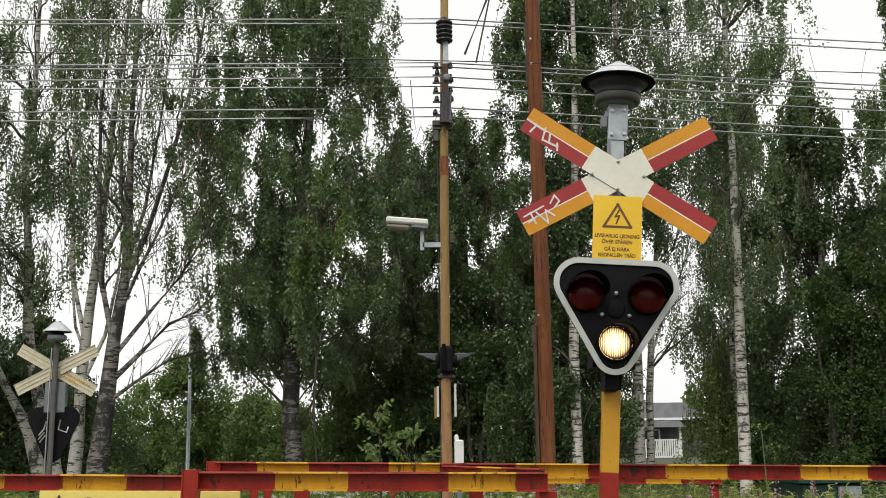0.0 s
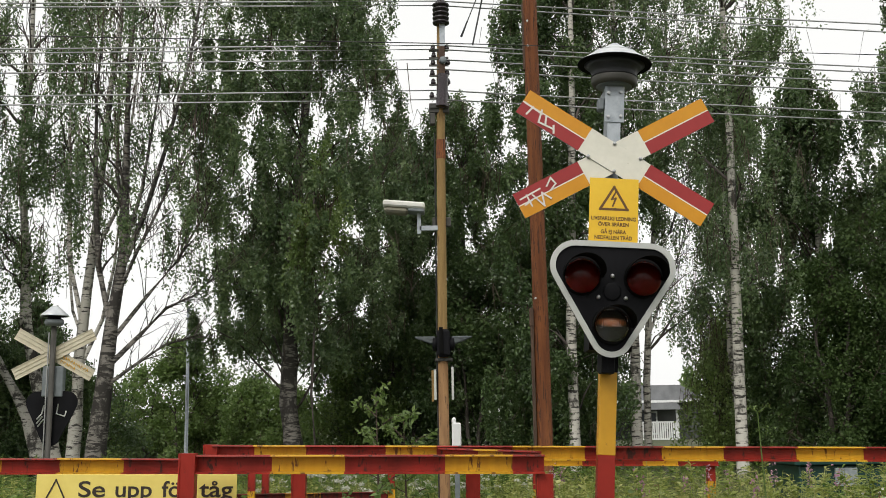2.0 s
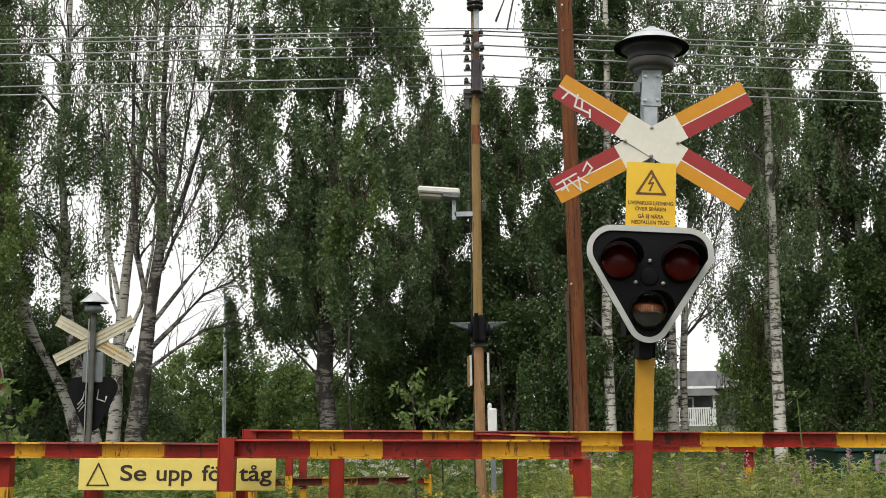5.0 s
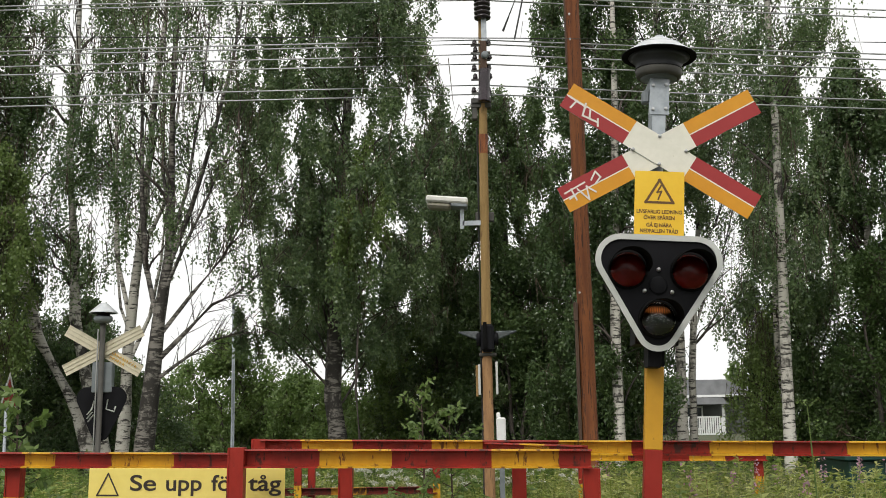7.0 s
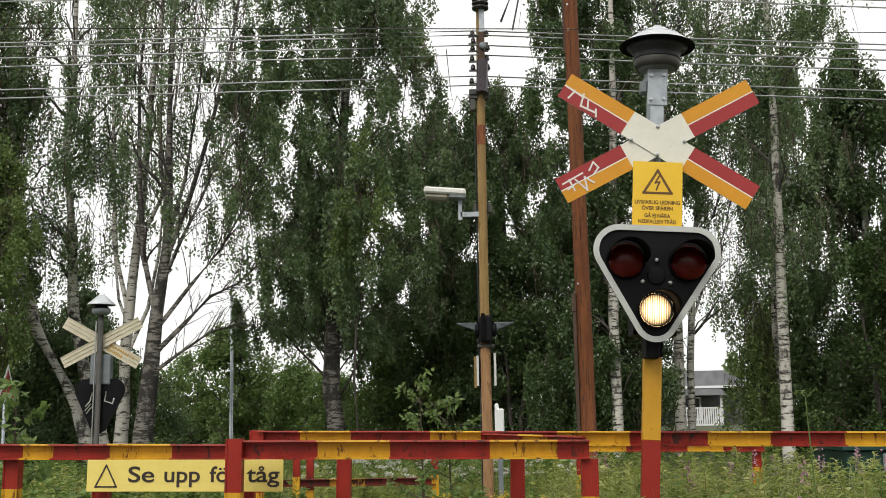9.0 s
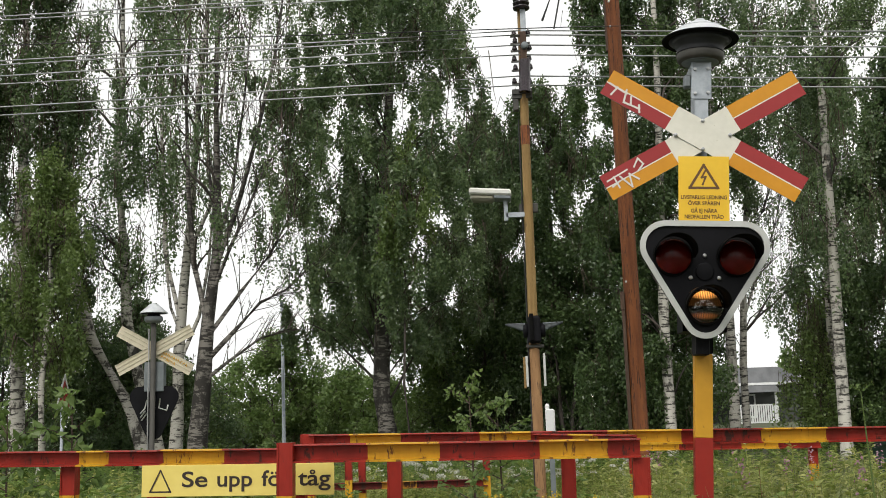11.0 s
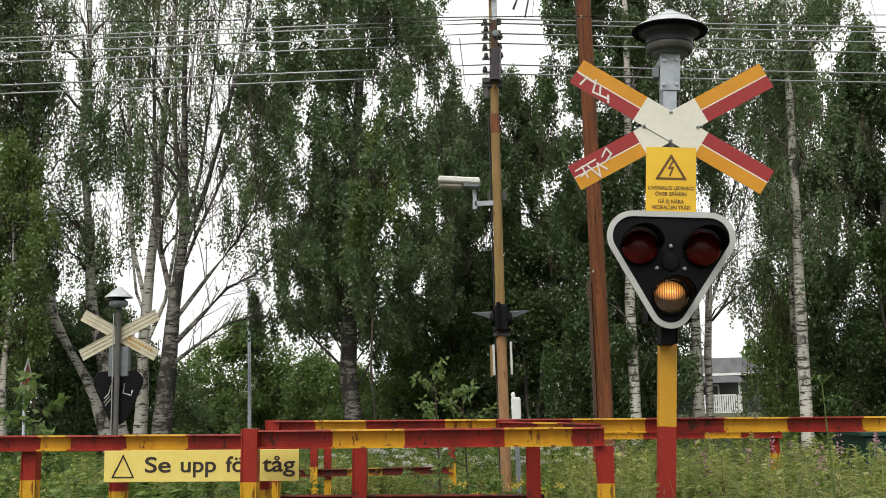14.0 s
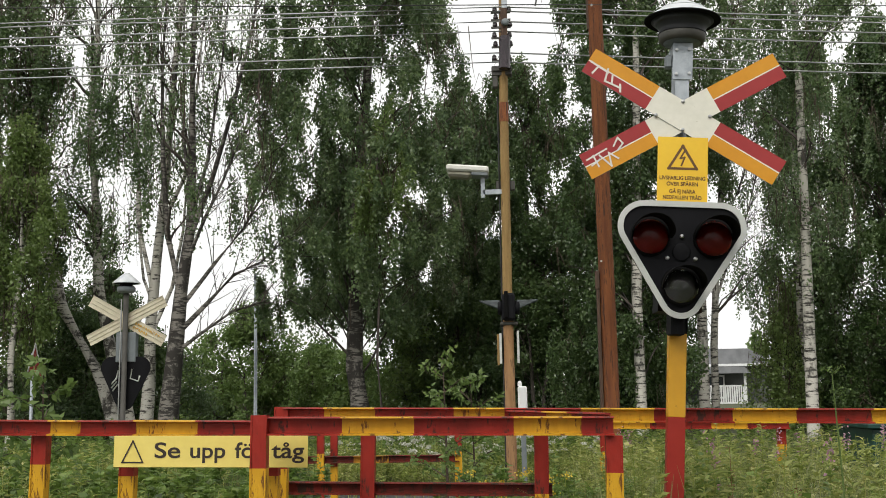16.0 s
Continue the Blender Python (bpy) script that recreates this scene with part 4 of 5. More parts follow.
def road_sign():
    r = thing("road_sign", (-8.78, 19.0, 0.1), "triangular red road sign with pale edges, seen aslant", "road sign", rot=(0, 0, 90))
    part("plate", slabbed([(-0.33, 1.66), (0.33, 1.66), (0, 2.26)], -0.004, 0.004), M_RED, r, "faded red sign plate")
    bm = bmesh.new()
    stroke(bm, [(-0.33, 1.66), (0.33, 1.66), (0, 2.26), (-0.33, 1.66)], 0.05, -0.005, 0, 0.004)
    part("plate_edge", bm, M_RIM, r, "pale plate edge")
    part("post", tubed([(0, 0.035, -0.4), (0, 0.035, 2.1)], 0.03, 10), M_GALV, r, "", True)


road_sign()


def lamp_post():
    p = thing("lamp_post", (-7.30, 30, 0.2), "slender grey galvanised lamp post among the bushes", "lamp post")
    part("pole", tubed([(0, 0, -0.3), (0, 0, 2), (-0.025, 0, 4.55)], [0.055, 0.05, 0.04], 12), M_GALV, p, "", True)
    part("top_cap", lathed([(0.045, 4.48), (0.045, 4.6), (0.02, 4.66), (0.002, 4.67)], 12, (-0.025, 0, 0)), M_GREYP, p, "", True)


lamp_post()


# ---- far building and hut ----
def house():
    h = thing("house", (13.0, 60, 0.3), "grey two-storey house with a white balcony", "house")
    part("wall", boxed(-9.0, 2.0, 2.2, 10, -0.3, 2.35), M_WALL, h)
    bm = slabbed([(-9.6, 2.25), (2.4, 2.25), (0.8, 3.15), (-9.0, 3.15)], 1.6, 10.6)
    part("roof", bm, M_ROOF, h, "dark sheet roof")
    bm = bmesh.new()
    slab(bm, [(-9.0, 1.72), (0.5, 1.72), (0.1, 2.08), (-9.0, 2.08)], -0.4, 2.2)
    part("balcony_roof", bm, M_ROOF, h, "low dark balcony roof")
    b = part("balcony", boxed(-2.0, 0.3, 0, 2.2, -0.15, 0.08), M_WHITEP, h, "white balcony")
    part("top_bar", boxed(-2.0, 0.3, 0.0, 0.08, 0.98, 1.06), M_WHITEP, b)
    src = boxed(-0.04, 0.04, 0.02, 0.05, 0.08, 0.98)
    first = part("baluster", src, M_WHITEP, b)
    first.location.x = -1.9
    for k in range(1, 18):
        o = new("baluster", first.data)
        o.parent = b
        o.location.x = -1.9 + 0.125 * k
    for x in (-1.92, 0.22):
        part("balcony_post", boxed(x - 0.07, x + 0.07, 0.0, 0.14, -0.6, 1.74), M_WHITEP, h)
    w = part("window", boxed(-1.9, -0.5, 2.15, 2.2, 0.3, 1.65), M_WHITEP, h, "white window frame")
    part("pane", boxed(-1.8, -1.25, 2.12, 2.16, 0.4, 1.55), M_PANE, w)
    part("pane", boxed(-1.15, -0.6, 2.12, 2.16, 0.4, 1.55), M_PANE, w)
    part("fascia", boxed(-2.4, 1.6, 0.02, 0.12, -0.78, -0.58), M_WHITEP, h, "white fascia under the balcony")
    part("eaves_board", boxed(-9.6, 2.4, 1.55, 1.6, 2.14, 2.28), M_WHITEP, h)


house()


def hut():
    h = thing("equipment_hut", (5.6, 14.0, -0.1), "low dark green metal equipment hut", "hut")
    part("wall", boxed(-0.95, 2.6, 0, 1.6, -0.1, 0.9, 0, 0.02), M_TEAL, h)
    part("roof", boxed(-1.03, 2.7, -0.08, 1.7, 0.9, 0.96, 0, 0.01), M_TEAL, h)
    part("cover_plate", boxed(-0.50, -0.2, -0.04, 0.0, 0.62, 0.86, 0, 0.01), M_GALV, h, "pale grey cover plate")


hut()


# ---- trees ----
def bent(rng, a, b, sag, n=5):
    """Points from a to b along a bowed limb."""
    a, b = Vector(a), Vector(b)
    side = Vector((rng.uniform(-1, 1), rng.uniform(-1, 1), 0)) * 0.12 * (b - a).length
    return [a.lerp(b, k / n) + side * math.sin(math.pi * k / n) + Vector((0, 0, sag * math.sin(math.pi * k / n))) for k in range(n + 1)]


def strands(rng, centres, radii, count, length, per, leaf, weep=1.0):
    """Hanging twigs full of leaves: tufts of seven twigs that hang side by side, gathered round the clumps' centres."""
    tufts = max(1, count // 7)
    pick = rng.integers(0, len(centres), tufts)
    head = centres[pick] + np.clip(rng.normal(size=(tufts, 3)), -1.6, 1.6) * radii[pick][:, None] * np.array([0.55, 0.55, 0.42])
    way = rng.normal(size=(tufts, 3)) * 0.10
    way[:, 2] = -weep
    reach = length * rng.uniform(0.45, 1.35, tufts)
    own = np.repeat(np.arange(tufts), 7)
    n = len(own)
    start = head[own] + rng.normal(size=(n, 3)) * (np.array([0.085, 0.085, 0.12]) if weep > 0.5 else np.array([0.14, 0.14, 0.08]))
    drift = way[own] + rng.normal(size=(n, 3)) * 0.07
    drift /= np.linalg.norm(drift, axis=1)[:, None]
    ln = reach[own] * rng.uniform(0.55, 1.15, n)
    t = rng.uniform(0, 1, (n, per))
    pos = start[:, None, :] + drift[:, None, :] * (t * ln[:, None])[:, :, None] + rng.normal(size=(n, per, 3)) * (0.042 if weep > 0.5 else 0.13)
    return leaf_quads(rng, pos.reshape(-1, 3), leaf * 1.08, leaf * 0.7, 0.75 if weep > 0.5 else 0.25)


def sheared(stems, k):
    """The same stems leaning by k metres to the side for each metre of height."""
    return [[(x + k * max(0.0, z), y, z, r) for x, y, z, r in st] for st in stems]


def tree(seed, at, stems, crown, clumps, count, per=40, leaf=0.075, length=1.1, weep=1.0, bark_mat=None, leaf_mat=None, label="", limb_r=0.03, category="tree", sprays=()):
    """stems: lists of (x, y, z, radius) from the root up; crown: (x, y, z low, z high, radius, shape)."""
    rng, rr = np.random.default_rng(seed), random.Random(seed)
    t = thing("birch_tree" if weep > 0.5 else "tree", at, label, category)
    bm = bmesh.new()
    for st in stems:
        tube(bm, [p[:3] for p in st], [p[3] for p in st], 10)
    cx, cy, z0, z1, rad, shape = crown
    cs, rs = [], []
    clumps = int(clumps * 1.9)
    while len(cs) < clumps:
        u = rng.uniform()
        prof = (math.sin(math.pi * min(1, 0.12 + 0.88 * u) ** shape)) ** 0.6
        a, r = rng.uniform(0, 2 * math.pi), rad * prof * math.sqrt(rng.uniform(0.03, 1))
        c = (cx + r * math.cos(a), cy + r * math.sin(a) * 0.9, z0 + (z1 - z0) * u)
        cs.append(c)
        rs.append(rng.uniform(0.28, 0.72) * (0.55 + 0.45 * prof) * max(0.75, rad / 2.4))
    cs, rs = np.array(cs), np.array(rs)
    n = 6
    for c in cs[:: max(1, clumps // 42)]:
        best = None
        for st in stems:
            for k in range(len(st) - 1):
                for f in (0.1, 0.35, 0.6, 0.85):
                    a = [st[k][i] * (1 - f) + st[k + 1][i] * f for i in range(3)]
                    dz, dr = c[2] - a[2], math.hypot(c[0] - a[0], c[1] - a[1])
                    cost = abs(dz - 0.9 * dr) + 0.4 * dr + (3 if dz < 0 and k else 0)
                    if best is None or cost < best[0]:
                        best = (cost, a, st[k][3])
        r = min(limb_r, best[2] * 0.5) * rr.uniform(0.6, 1.2)
        pts = bent(rr, best[1], c, 0.12 * rad, n)
        for q in pts[1:-1]:
            q += Vector((rr.uniform(-1, 1), rr.uniform(-1, 1), rr.uniform(-1, 1))) * 0.06
        tube(bm, pts, [r * (1 - 0.8 * i / n) for i in range(n + 1)], 5, 1, False)
    for st in (stems[i] for i in sprays):
        for k in range(26):
            f = rr.uniform(0.8, len(st) - 1.02)
            i = int(f)
            a = Vector(st[i][:3]).lerp(Vector(st[i + 1][:3]), f - i)
            way = (Vector(st[i + 1][:3]) - Vector(st[i][:3])).normalized()
            d = (way + Vector((rr.uniform(-1, 1), rr.uniform(-1, 1), rr.uniform(-0.6, 1.0))) * 0.8).normalized() * rr.uniform(0.3, 0.9)
            mid = a + d * 0.5 + Vector((0, 0, rr.uniform(-0.05, 0.08)))
            tube(bm, [a, mid, a + d], [0.012, 0.008, 0.003], 4, 1, False)
            for _ in range(3):
                e = (d.normalized() + Vector((rr.uniform(-1, 1), rr.uniform(-1, 1), rr.uniform(-1, 0.6)))) * rr.uniform(0.12, 0.35)
                b = a.lerp(a + d, rr.uniform(0.4, 1.0))
                tube(bm, [b, b + e * 0.6, b + e + Vector((0, 0, -0.05))], [0.006, 0.004, 0.002], 3, 1, False)
    part("trunk", bm, [bark_mat or M_BARKW, M_BARKD], t, "", True)
    # fine twigs from the clumps outwards and down
    m = min(700, max(60, count // 2))
    pick = rng.integers(0, len(cs), m)
    a = cs[pick] + rng.normal(size=(m, 3)) * rs[pick][:, None] * 0.2
    b = cs[pick] + rng.normal(size=(m, 3)) * rs[pick][:, None] * 0.45
    c = b + np.array([0, 0, -length * 0.6 * weep]) + rng.normal(size=(m, 3)) * 0.1
    w = np.array([0.006, 0.003, 0.0])
    q = np.concatenate([np.stack([a - w * 1.6, a + w * 1.6, b + w, b - w], 1), np.stack([b - w, b + w, c + w * 0.4, c - w * 0.4], 1)])
    tagged(quads_mesh("fine_twig", q.reshape(-1, 3), 4, M_TWIG, t), kind="stuff")
    v = strands(rng, cs, rs, count, length, per, leaf, weep)
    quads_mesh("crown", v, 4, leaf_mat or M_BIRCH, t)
    return t


def straight(h, r, lean=(0, 0), z0=-0.4, n=6):
    return [(lean[0] * k / n + 0.05 * math.sin(k * 2.1), lean[1] * k / n, z0 + (h - z0) * k / n, r * (1 - 0.8 * k / n) + 0.012) for k in range(n + 1)]


BL = "tall weeping birch with pale bark and drooping twigs"
# left grove
tree(11, (-8.1, 22, 0.3), [[(-0.05, 0, -0.4, 0.17), (-0.55, 0, 1.4, 0.15), (-1.5, 0, 3.0, 0.13), (-1.95, 0, 4.6, 0.11), (-2.3, 0, 8, 0.07), (-2.5, 0, 12, 0.02)]],
     (-2.3, 0, 4.6, 13.5, 1.6, 0.9), 60, 780, 30, 0.066, 1.0, label="birch with a pale trunk leaning out over the ground")
tree(12, (-8.0, 22.3, 0.3), [[(0.0, 0, -0.4, 0.18), (-0.3, 0, 1.0, 0.15), (-0.62, 0, 2.1, 0.13), (-0.92, 0, 3.4, 0.12), (-1.0, 0, 5.0, 0.10), (-1.2, 0, 7.0, 0.08), (-1.1, 0, 9.0, 0.06), (-1.1, 0, 13, 0.02)]],
     (-1.1, 0, 4.5, 14, 1.4, 0.9), 60, 560, 30, 0.065, 1.25, label=BL, limb_r=0.04)
tree(13, (-7.75, 22, 0.3), sheared([[(0.0, 0, -0.4, 0.16), (0.03, 0, 1.3, 0.135), (-0.03, 0, 2.5, 0.12), (0.0, 0, 4.0, 0.10), (0.07, 0, 5.6, 0.085), (0.1, 0, 8.5, 0.06), (0.3, 0, 13, 0.02)],
                             [(0.0, 0, 3.2, 0.065), (-0.45, 0.1, 4.6, 0.05), (-0.75, 0.1, 7.5, 0.03), (-0.9, 0, 10, 0.01)],
                             [(0.0, 0, 4.6, 0.05), (0.45, 0.1, 5.8, 0.04), (0.6, 0.1, 8.0, 0.025), (0.7, 0, 10.5, 0.01)],
                             [(0.0, 0, 2.4, 0.05), (0.35, 0.1, 3.4, 0.04), (0.5, 0.1, 4.6, 0.03), (0.55, 0, 6.2, 0.012)],
                             [(0.0, 0, 3.0, 0.04), (-0.3, 0.1, 3.6, 0.03), (-0.55, 0.1, 5.0, 0.022), (-0.6, 0, 6.4, 0.01)]], 0.055),
     (0.3, 0, 5.1, 14, 1.4, 0.9), 60, 530, 30, 0.065, 1.25, label=BL, limb_r=0.04)
tree(14, (-6.95, 21, 0.3), sheared([[(0, 0, -0.4, 0.25), (0.03, 0, 0.8, 0.2), (0.07, 0, 1.7, 0.175), (0.12, 0, 3.2, 0.13), (0.24, 0, 4.6, 0.10), (0.16, 0, 6.2, 0.075), (0.05, 0, 8.0, 0.05), (0.0, 0, 12, 0.02)],
                             [(0.12, 0, 3.1, 0.075), (-0.25, 0, 4.4, 0.06), (-0.45, 0, 6.0, 0.045), (-0.6, 0, 8.0, 0.03), (-0.6, 0, 10, 0.015)],
                             [(0.22, 0, 4.3, 0.07), (0.62, 0, 5.5, 0.05), (0.95, 0, 6.9, 0.04), (1.3, 0, 8.8, 0.03), (1.5, 0, 11, 0.012)],
                             [(0.08, 0, 2.3, 0.06), (0.7, 0, 2.95, 0.045), (1.2, 0, 3.5, 0.035), (1.75, 0, 3.75, 0.025), (2.3, 0, 4.3, 0.01)],
                             [(0.1, 0, 2.8, 0.05), (0.75, 0.2, 3.8, 0.038), (1.3, 0.2, 4.5, 0.03), (1.75, 0.2, 5.4, 0.02), (2.0, 0, 6.2, 0.01)],
                             [(0.16, 0, 3.7, 0.045), (0.6, -0.2, 4.7, 0.035), (0.9, -0.2, 5.4, 0.028), (1.3, -0.1, 6.6, 0.016), (1.6, 0, 7.6, 0.008)],
                             [(0.05, 0, 1.9, 0.045), (0.6, -0.1, 2.3, 0.032), (1.25, -0.1, 2.75, 0.022), (1.9, 0, 2.95, 0.008)],
                             [(0.2, 0, 5.2, 0.05), (-0.1, 0.2, 6.4, 0.035), (-0.2, 0.2, 8.0, 0.022), (-0.25, 0, 10, 0.008)],
                             [(0.24, 0, 4.7, 0.045), (0.45, 0.2, 6.0, 0.035), (0.62, 0.2, 8.0, 0.022), (0.75, 0, 10, 0.008)]], 0.05),
     (0.95, 0, 4.9, 13.5, 2.0, 0.85), 90, 760, 30, 0.065, 1.25, bark_mat=M_BARKG, label="forked old birch with rough dark grey bark", limb_r=0.045, sprays=(1, 2, 3, 4, 5, 6, 7, 8))
tree(15, (-11.0, 21.5, 0.3), [straight(13, 0.17)], (0, 0, 0.8, 13.5, 1.45, 0.8), 60, 1300, 44, 0.075, 1.1, leaf_mat=M_DARKL, label="dense dark green birch at the edge of the grove")
tree(16, (-12.9, 20.5, 0.3), [straight(13, 0.17)], (0, 0, 0.8, 13.5, 1.7, 0.8), 40, 900, 40, 0.085, 1.0, leaf_mat=M_DARKL, label="dense dark green birch at the edge of the grove")
tree(17, (-9.75, 20.0, 0.3), [straight(6.2, 0.07, (0.2, 0))], (0.1, 0, 2.6, 6.6, 0.75, 0.75), 26, 560, 36, 0.07, 0.8, leaf_mat=M_FRESH, label="young birch with fresh green leaves in the grove")
# middle
tree(21, (-3.3, 23, 0.3), [[(0, 0, -0.4, 0.25), (0.02, 0, 0.8, 0.21), (-0.1, 0, 1.6, 0.19), (-0.04, 0, 3.2, 0.17), (0, 0, 5, 0.14), (0.3, 0, 9, 0.1), (0.4, 0, 14, 0.02)]],
     (0.22, 0, 3.0, 14, 2.85, 0.72), 240, 3450, 44, 0.076, 0.8, bark_mat=M_BARKG, label="broad dense birch with dark green hanging foliage")
tree(20, (-2.62, 21.2, 0.3), [straight(6.0, 0.018)], (0.1, 0, 4.2, 6.9, 0.62, 0.7), 16, 190, 40, 0.07, 0.8, bark_mat=M_BARKD, leaf_mat=M_FRESH, label="young birch with fresh green leaves before a broad one")
tree(22, (0.4, 26, 0.3), [straight(7.5, 0.14, (0.2, 0))], (0.0, 0, 1.6, 9.5, 1.8, 0.8), 100, 2200, 44, 0.078, 0.8, leaf_mat=M_DARKL, label=BL)
tree(23, (2.7, 22, 0.3), [[(0, 0, -0.4, 0.13), (0, 0, 3, 0.11), (0.2, 0, 8, 0.07), (0.3, 0, 14, 0.02)]], (-0.2, 0.8, 1.0, 14, 1.6, 0.75), 160, 2500, 46, 0.076, 0.85, leaf_mat=M_DARKL, label=BL)
tree(24, (4.33, 24, 0.3), [[(0, 0, -0.4, 0.135), (0.06, 0, 2.6, 0.11), (0.1, 0, 6, 0.09), (-0.1, 0, 10, 0.07), (-0.1, 0, 14, 0.02)]], (-0.1, 0, 6.4, 14, 1.5, 0.8), 80, 1050, 42, 0.072, 1.2, label=BL)
tree(25, (4.70, 24.6, 0.3), [[(0, 0, -0.4, 0.10), (0.04, 0, 2.0, 0.085), (0.2, 0, 4, 0.07), (0.55, 0, 7, 0.05), (0.9, 0, 10, 0.035), (1.0, 0, 13, 0.012)],
                              [(0.12, 0, 3.0, 0.035), (0.5, 0, 4.0, 0.028), (0.95, 0, 5.0, 0.02), (1.3, 0, 6.2, 0.008)],
                              [(0.3, 0, 4.8, 0.03), (0.8, 0, 5.6, 0.022), (1.15, 0, 6.6, 0.014), (1.3, 0, 7.4, 0.006)]], (0.9, 0, 3.6, 13, 1.2, 0.9), 50, 560, 32, 0.064, 1.1, label="slim birch beside a white-barked neighbour", sprays=(0, 1, 2))
tree(37, (6.0, 23.5, 0.3), [straight(3.3, 0.03)], (0, 0, 0.7, 3.6, 0.5, 0.6), 20, 230, 40, 0.066, 1.2, leaf_mat=M_FRESH, label="young weeping birch before the house")
tree(26, (-1.3, 27.5, 0.3), [straight(8, 0.14)], (0, 0, 0.8, 9.0, 1.8, 0.75), 120, 2050, 44, 0.085, 0.8, leaf_mat=M_BIRCH, label="dense dark birch standing behind the others")
tree(27, (-3.95, 27, 0.3), [straight(9, 0.14)], (-0.55, 0, 3.4, 7.6, 1.3, 0.75), 60, 750, 42, 0.085, 0.9, leaf_mat=M_BIRCH, label="dense dark birch standing behind the others")
tree(28, (-10.6, 27, 0.3), [straight(3.4, 0.1)], (0, 0, 0.6, 4.2, 1.6, 0.75), 40, 600, 42, 0.085, 0.9, leaf_mat=M_DARKL, label="dense dark birch standing behind the others")
# right
tree(31, (5.57, 20, 0.1), [[(0, 0, -0.4, 0.125), (0.05, 0, 2.2, 0.105), (0.1, 0, 4.2, 0.09), (0.16, 0, 7, 0.07), (0.15, 0, 9, 0.06), (0.3, 0, 13, 0.02)]], (0.35, 0, 4.2, 13.5, 1.25, 0.8), 70, 760, 42, 0.066, 1.25, label="white-barked birch with sparse drooping twigs")
tree(36, (6.75, 24.5, 0.3), [straight(9, 0.08)], (0, 0, 3.0, 9.5, 1.0, 0.75), 24, 330, 40, 0.068, 1.2, label="slim young birch with sparse hanging twigs")
tree(32, (8.2, 22.5, 0.2), [straight(8, 0.12)], (0, 0, 0.5, 9.0, 1.6, 0.7), 120, 1900, 44, 0.08, 0.75, leaf_mat=M_DARKL, label="dense dark green tree behind the barrier")
tree(33, (10.0, 21, 0.2), [straight(11, 0.14)], (0, 0, 0.5, 11.3, 1.65, 0.7), 130, 2000, 44, 0.08, 0.8, leaf_mat=M_BIRCH, label="dense dark green tree behind the barrier")
tree(34, (12.3, 22, 0.2), [straight(12, 0.14)], (0, 0, 0.6, 12.5, 1.8, 0.7), 40, 800, 42, 0.085, 1.0, leaf_mat=M_DARKL, label="dense dark green tree behind the barrier")
tree(35, (8.0, 27, 0.2), [straight(10, 0.12)], (0, 0, 0.8, 10.2, 1.5, 0.8), 70, 950, 44, 0.08, 1.2, label=BL)


def shrub(seed, at, rad, h, count, leaf, mat_, label):
    """A leafy bush or young tree: many short shoots on a few stems."""
    return tree(seed, at, [straight(h * 0.7, 0.05, (0.3 * rad, 0)), straight(h * 0.7, 0.05, (-0.3 * rad, 0.1))], (0, 0, 0.1, h, rad, 0.62), max(10, int(rad * h * 5)), count, 30, leaf, 0.4, 0.2, M_BARKD, mat_, label, 0.02, "bush")


LB, DB = "rounded light green bush behind the track", "dark shaded bush under the birches"
for k, (x, y, r, h, n) in enumerate(((-10.6, 37, 1.7, 3.4, 420), (-8.9, 36, 1.6, 4.2, 520), (-7.6, 37, 1.5, 3.2, 420), (-6.2, 35, 1.4, 2.6, 420), (-5.0, 34, 1.2, 2.3, 320), (-13.2, 37, 1.8, 3.2, 400))):
    shrub(50 + k, (x, y, 0.2), r, h, n, 0.11, M_BUSH, LB)
# bushes beyond x = 7 take the leaves whose colour holds the shade
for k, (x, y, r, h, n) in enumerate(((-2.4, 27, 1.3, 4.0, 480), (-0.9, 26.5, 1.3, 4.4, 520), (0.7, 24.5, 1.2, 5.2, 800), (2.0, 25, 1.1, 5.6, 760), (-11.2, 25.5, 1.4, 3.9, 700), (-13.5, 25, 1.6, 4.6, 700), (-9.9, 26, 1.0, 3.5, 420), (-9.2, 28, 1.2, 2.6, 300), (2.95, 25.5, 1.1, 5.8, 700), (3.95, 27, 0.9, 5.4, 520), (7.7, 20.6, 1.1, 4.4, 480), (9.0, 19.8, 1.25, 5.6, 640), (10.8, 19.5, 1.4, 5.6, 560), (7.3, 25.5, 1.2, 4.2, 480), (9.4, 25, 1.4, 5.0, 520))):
    shrub(70 + k, (x, y, 0.2), r, h, int(n * (1.35 if x > 7 else 1)), 0.068 if x > 7 else 0.085, M_SHADEL if x > 7 else (M_BUSH if -3 < x < 0 else M_DARKL), DB)


def far_wood(seed, n, x, y, z, radius, count, leaf, label):
    """A closed edge of wood, too far off to tell its trees apart."""
    rng = np.random.default_rng(seed)
    c = np.stack([rng.uniform(*x, n), rng.uniform(*y, n), rng.uniform(*z, n)], 1)
    v = strands(rng, c, np.full(n, radius), count, 1.2, 24, leaf, 0.2)
    tagged(quads_mesh("distant_wood", v, 4, M_BUSH), label, "wood", kind="stuff")


far_wood(5, 90, (-70, 70), (74, 90), (1.0, 3.6), 2.4, 2600, 0.34, "distant low green wood along the horizon")
# unseen wood added behind the camera, dims reflections and light on the signs
far_wood(6, 220, (-45, 45), (-36, -30), (0.5, 10.5), 2.6, 3500, 0.5, "unseen wood added behind the camera to dim reflections and low sky light")


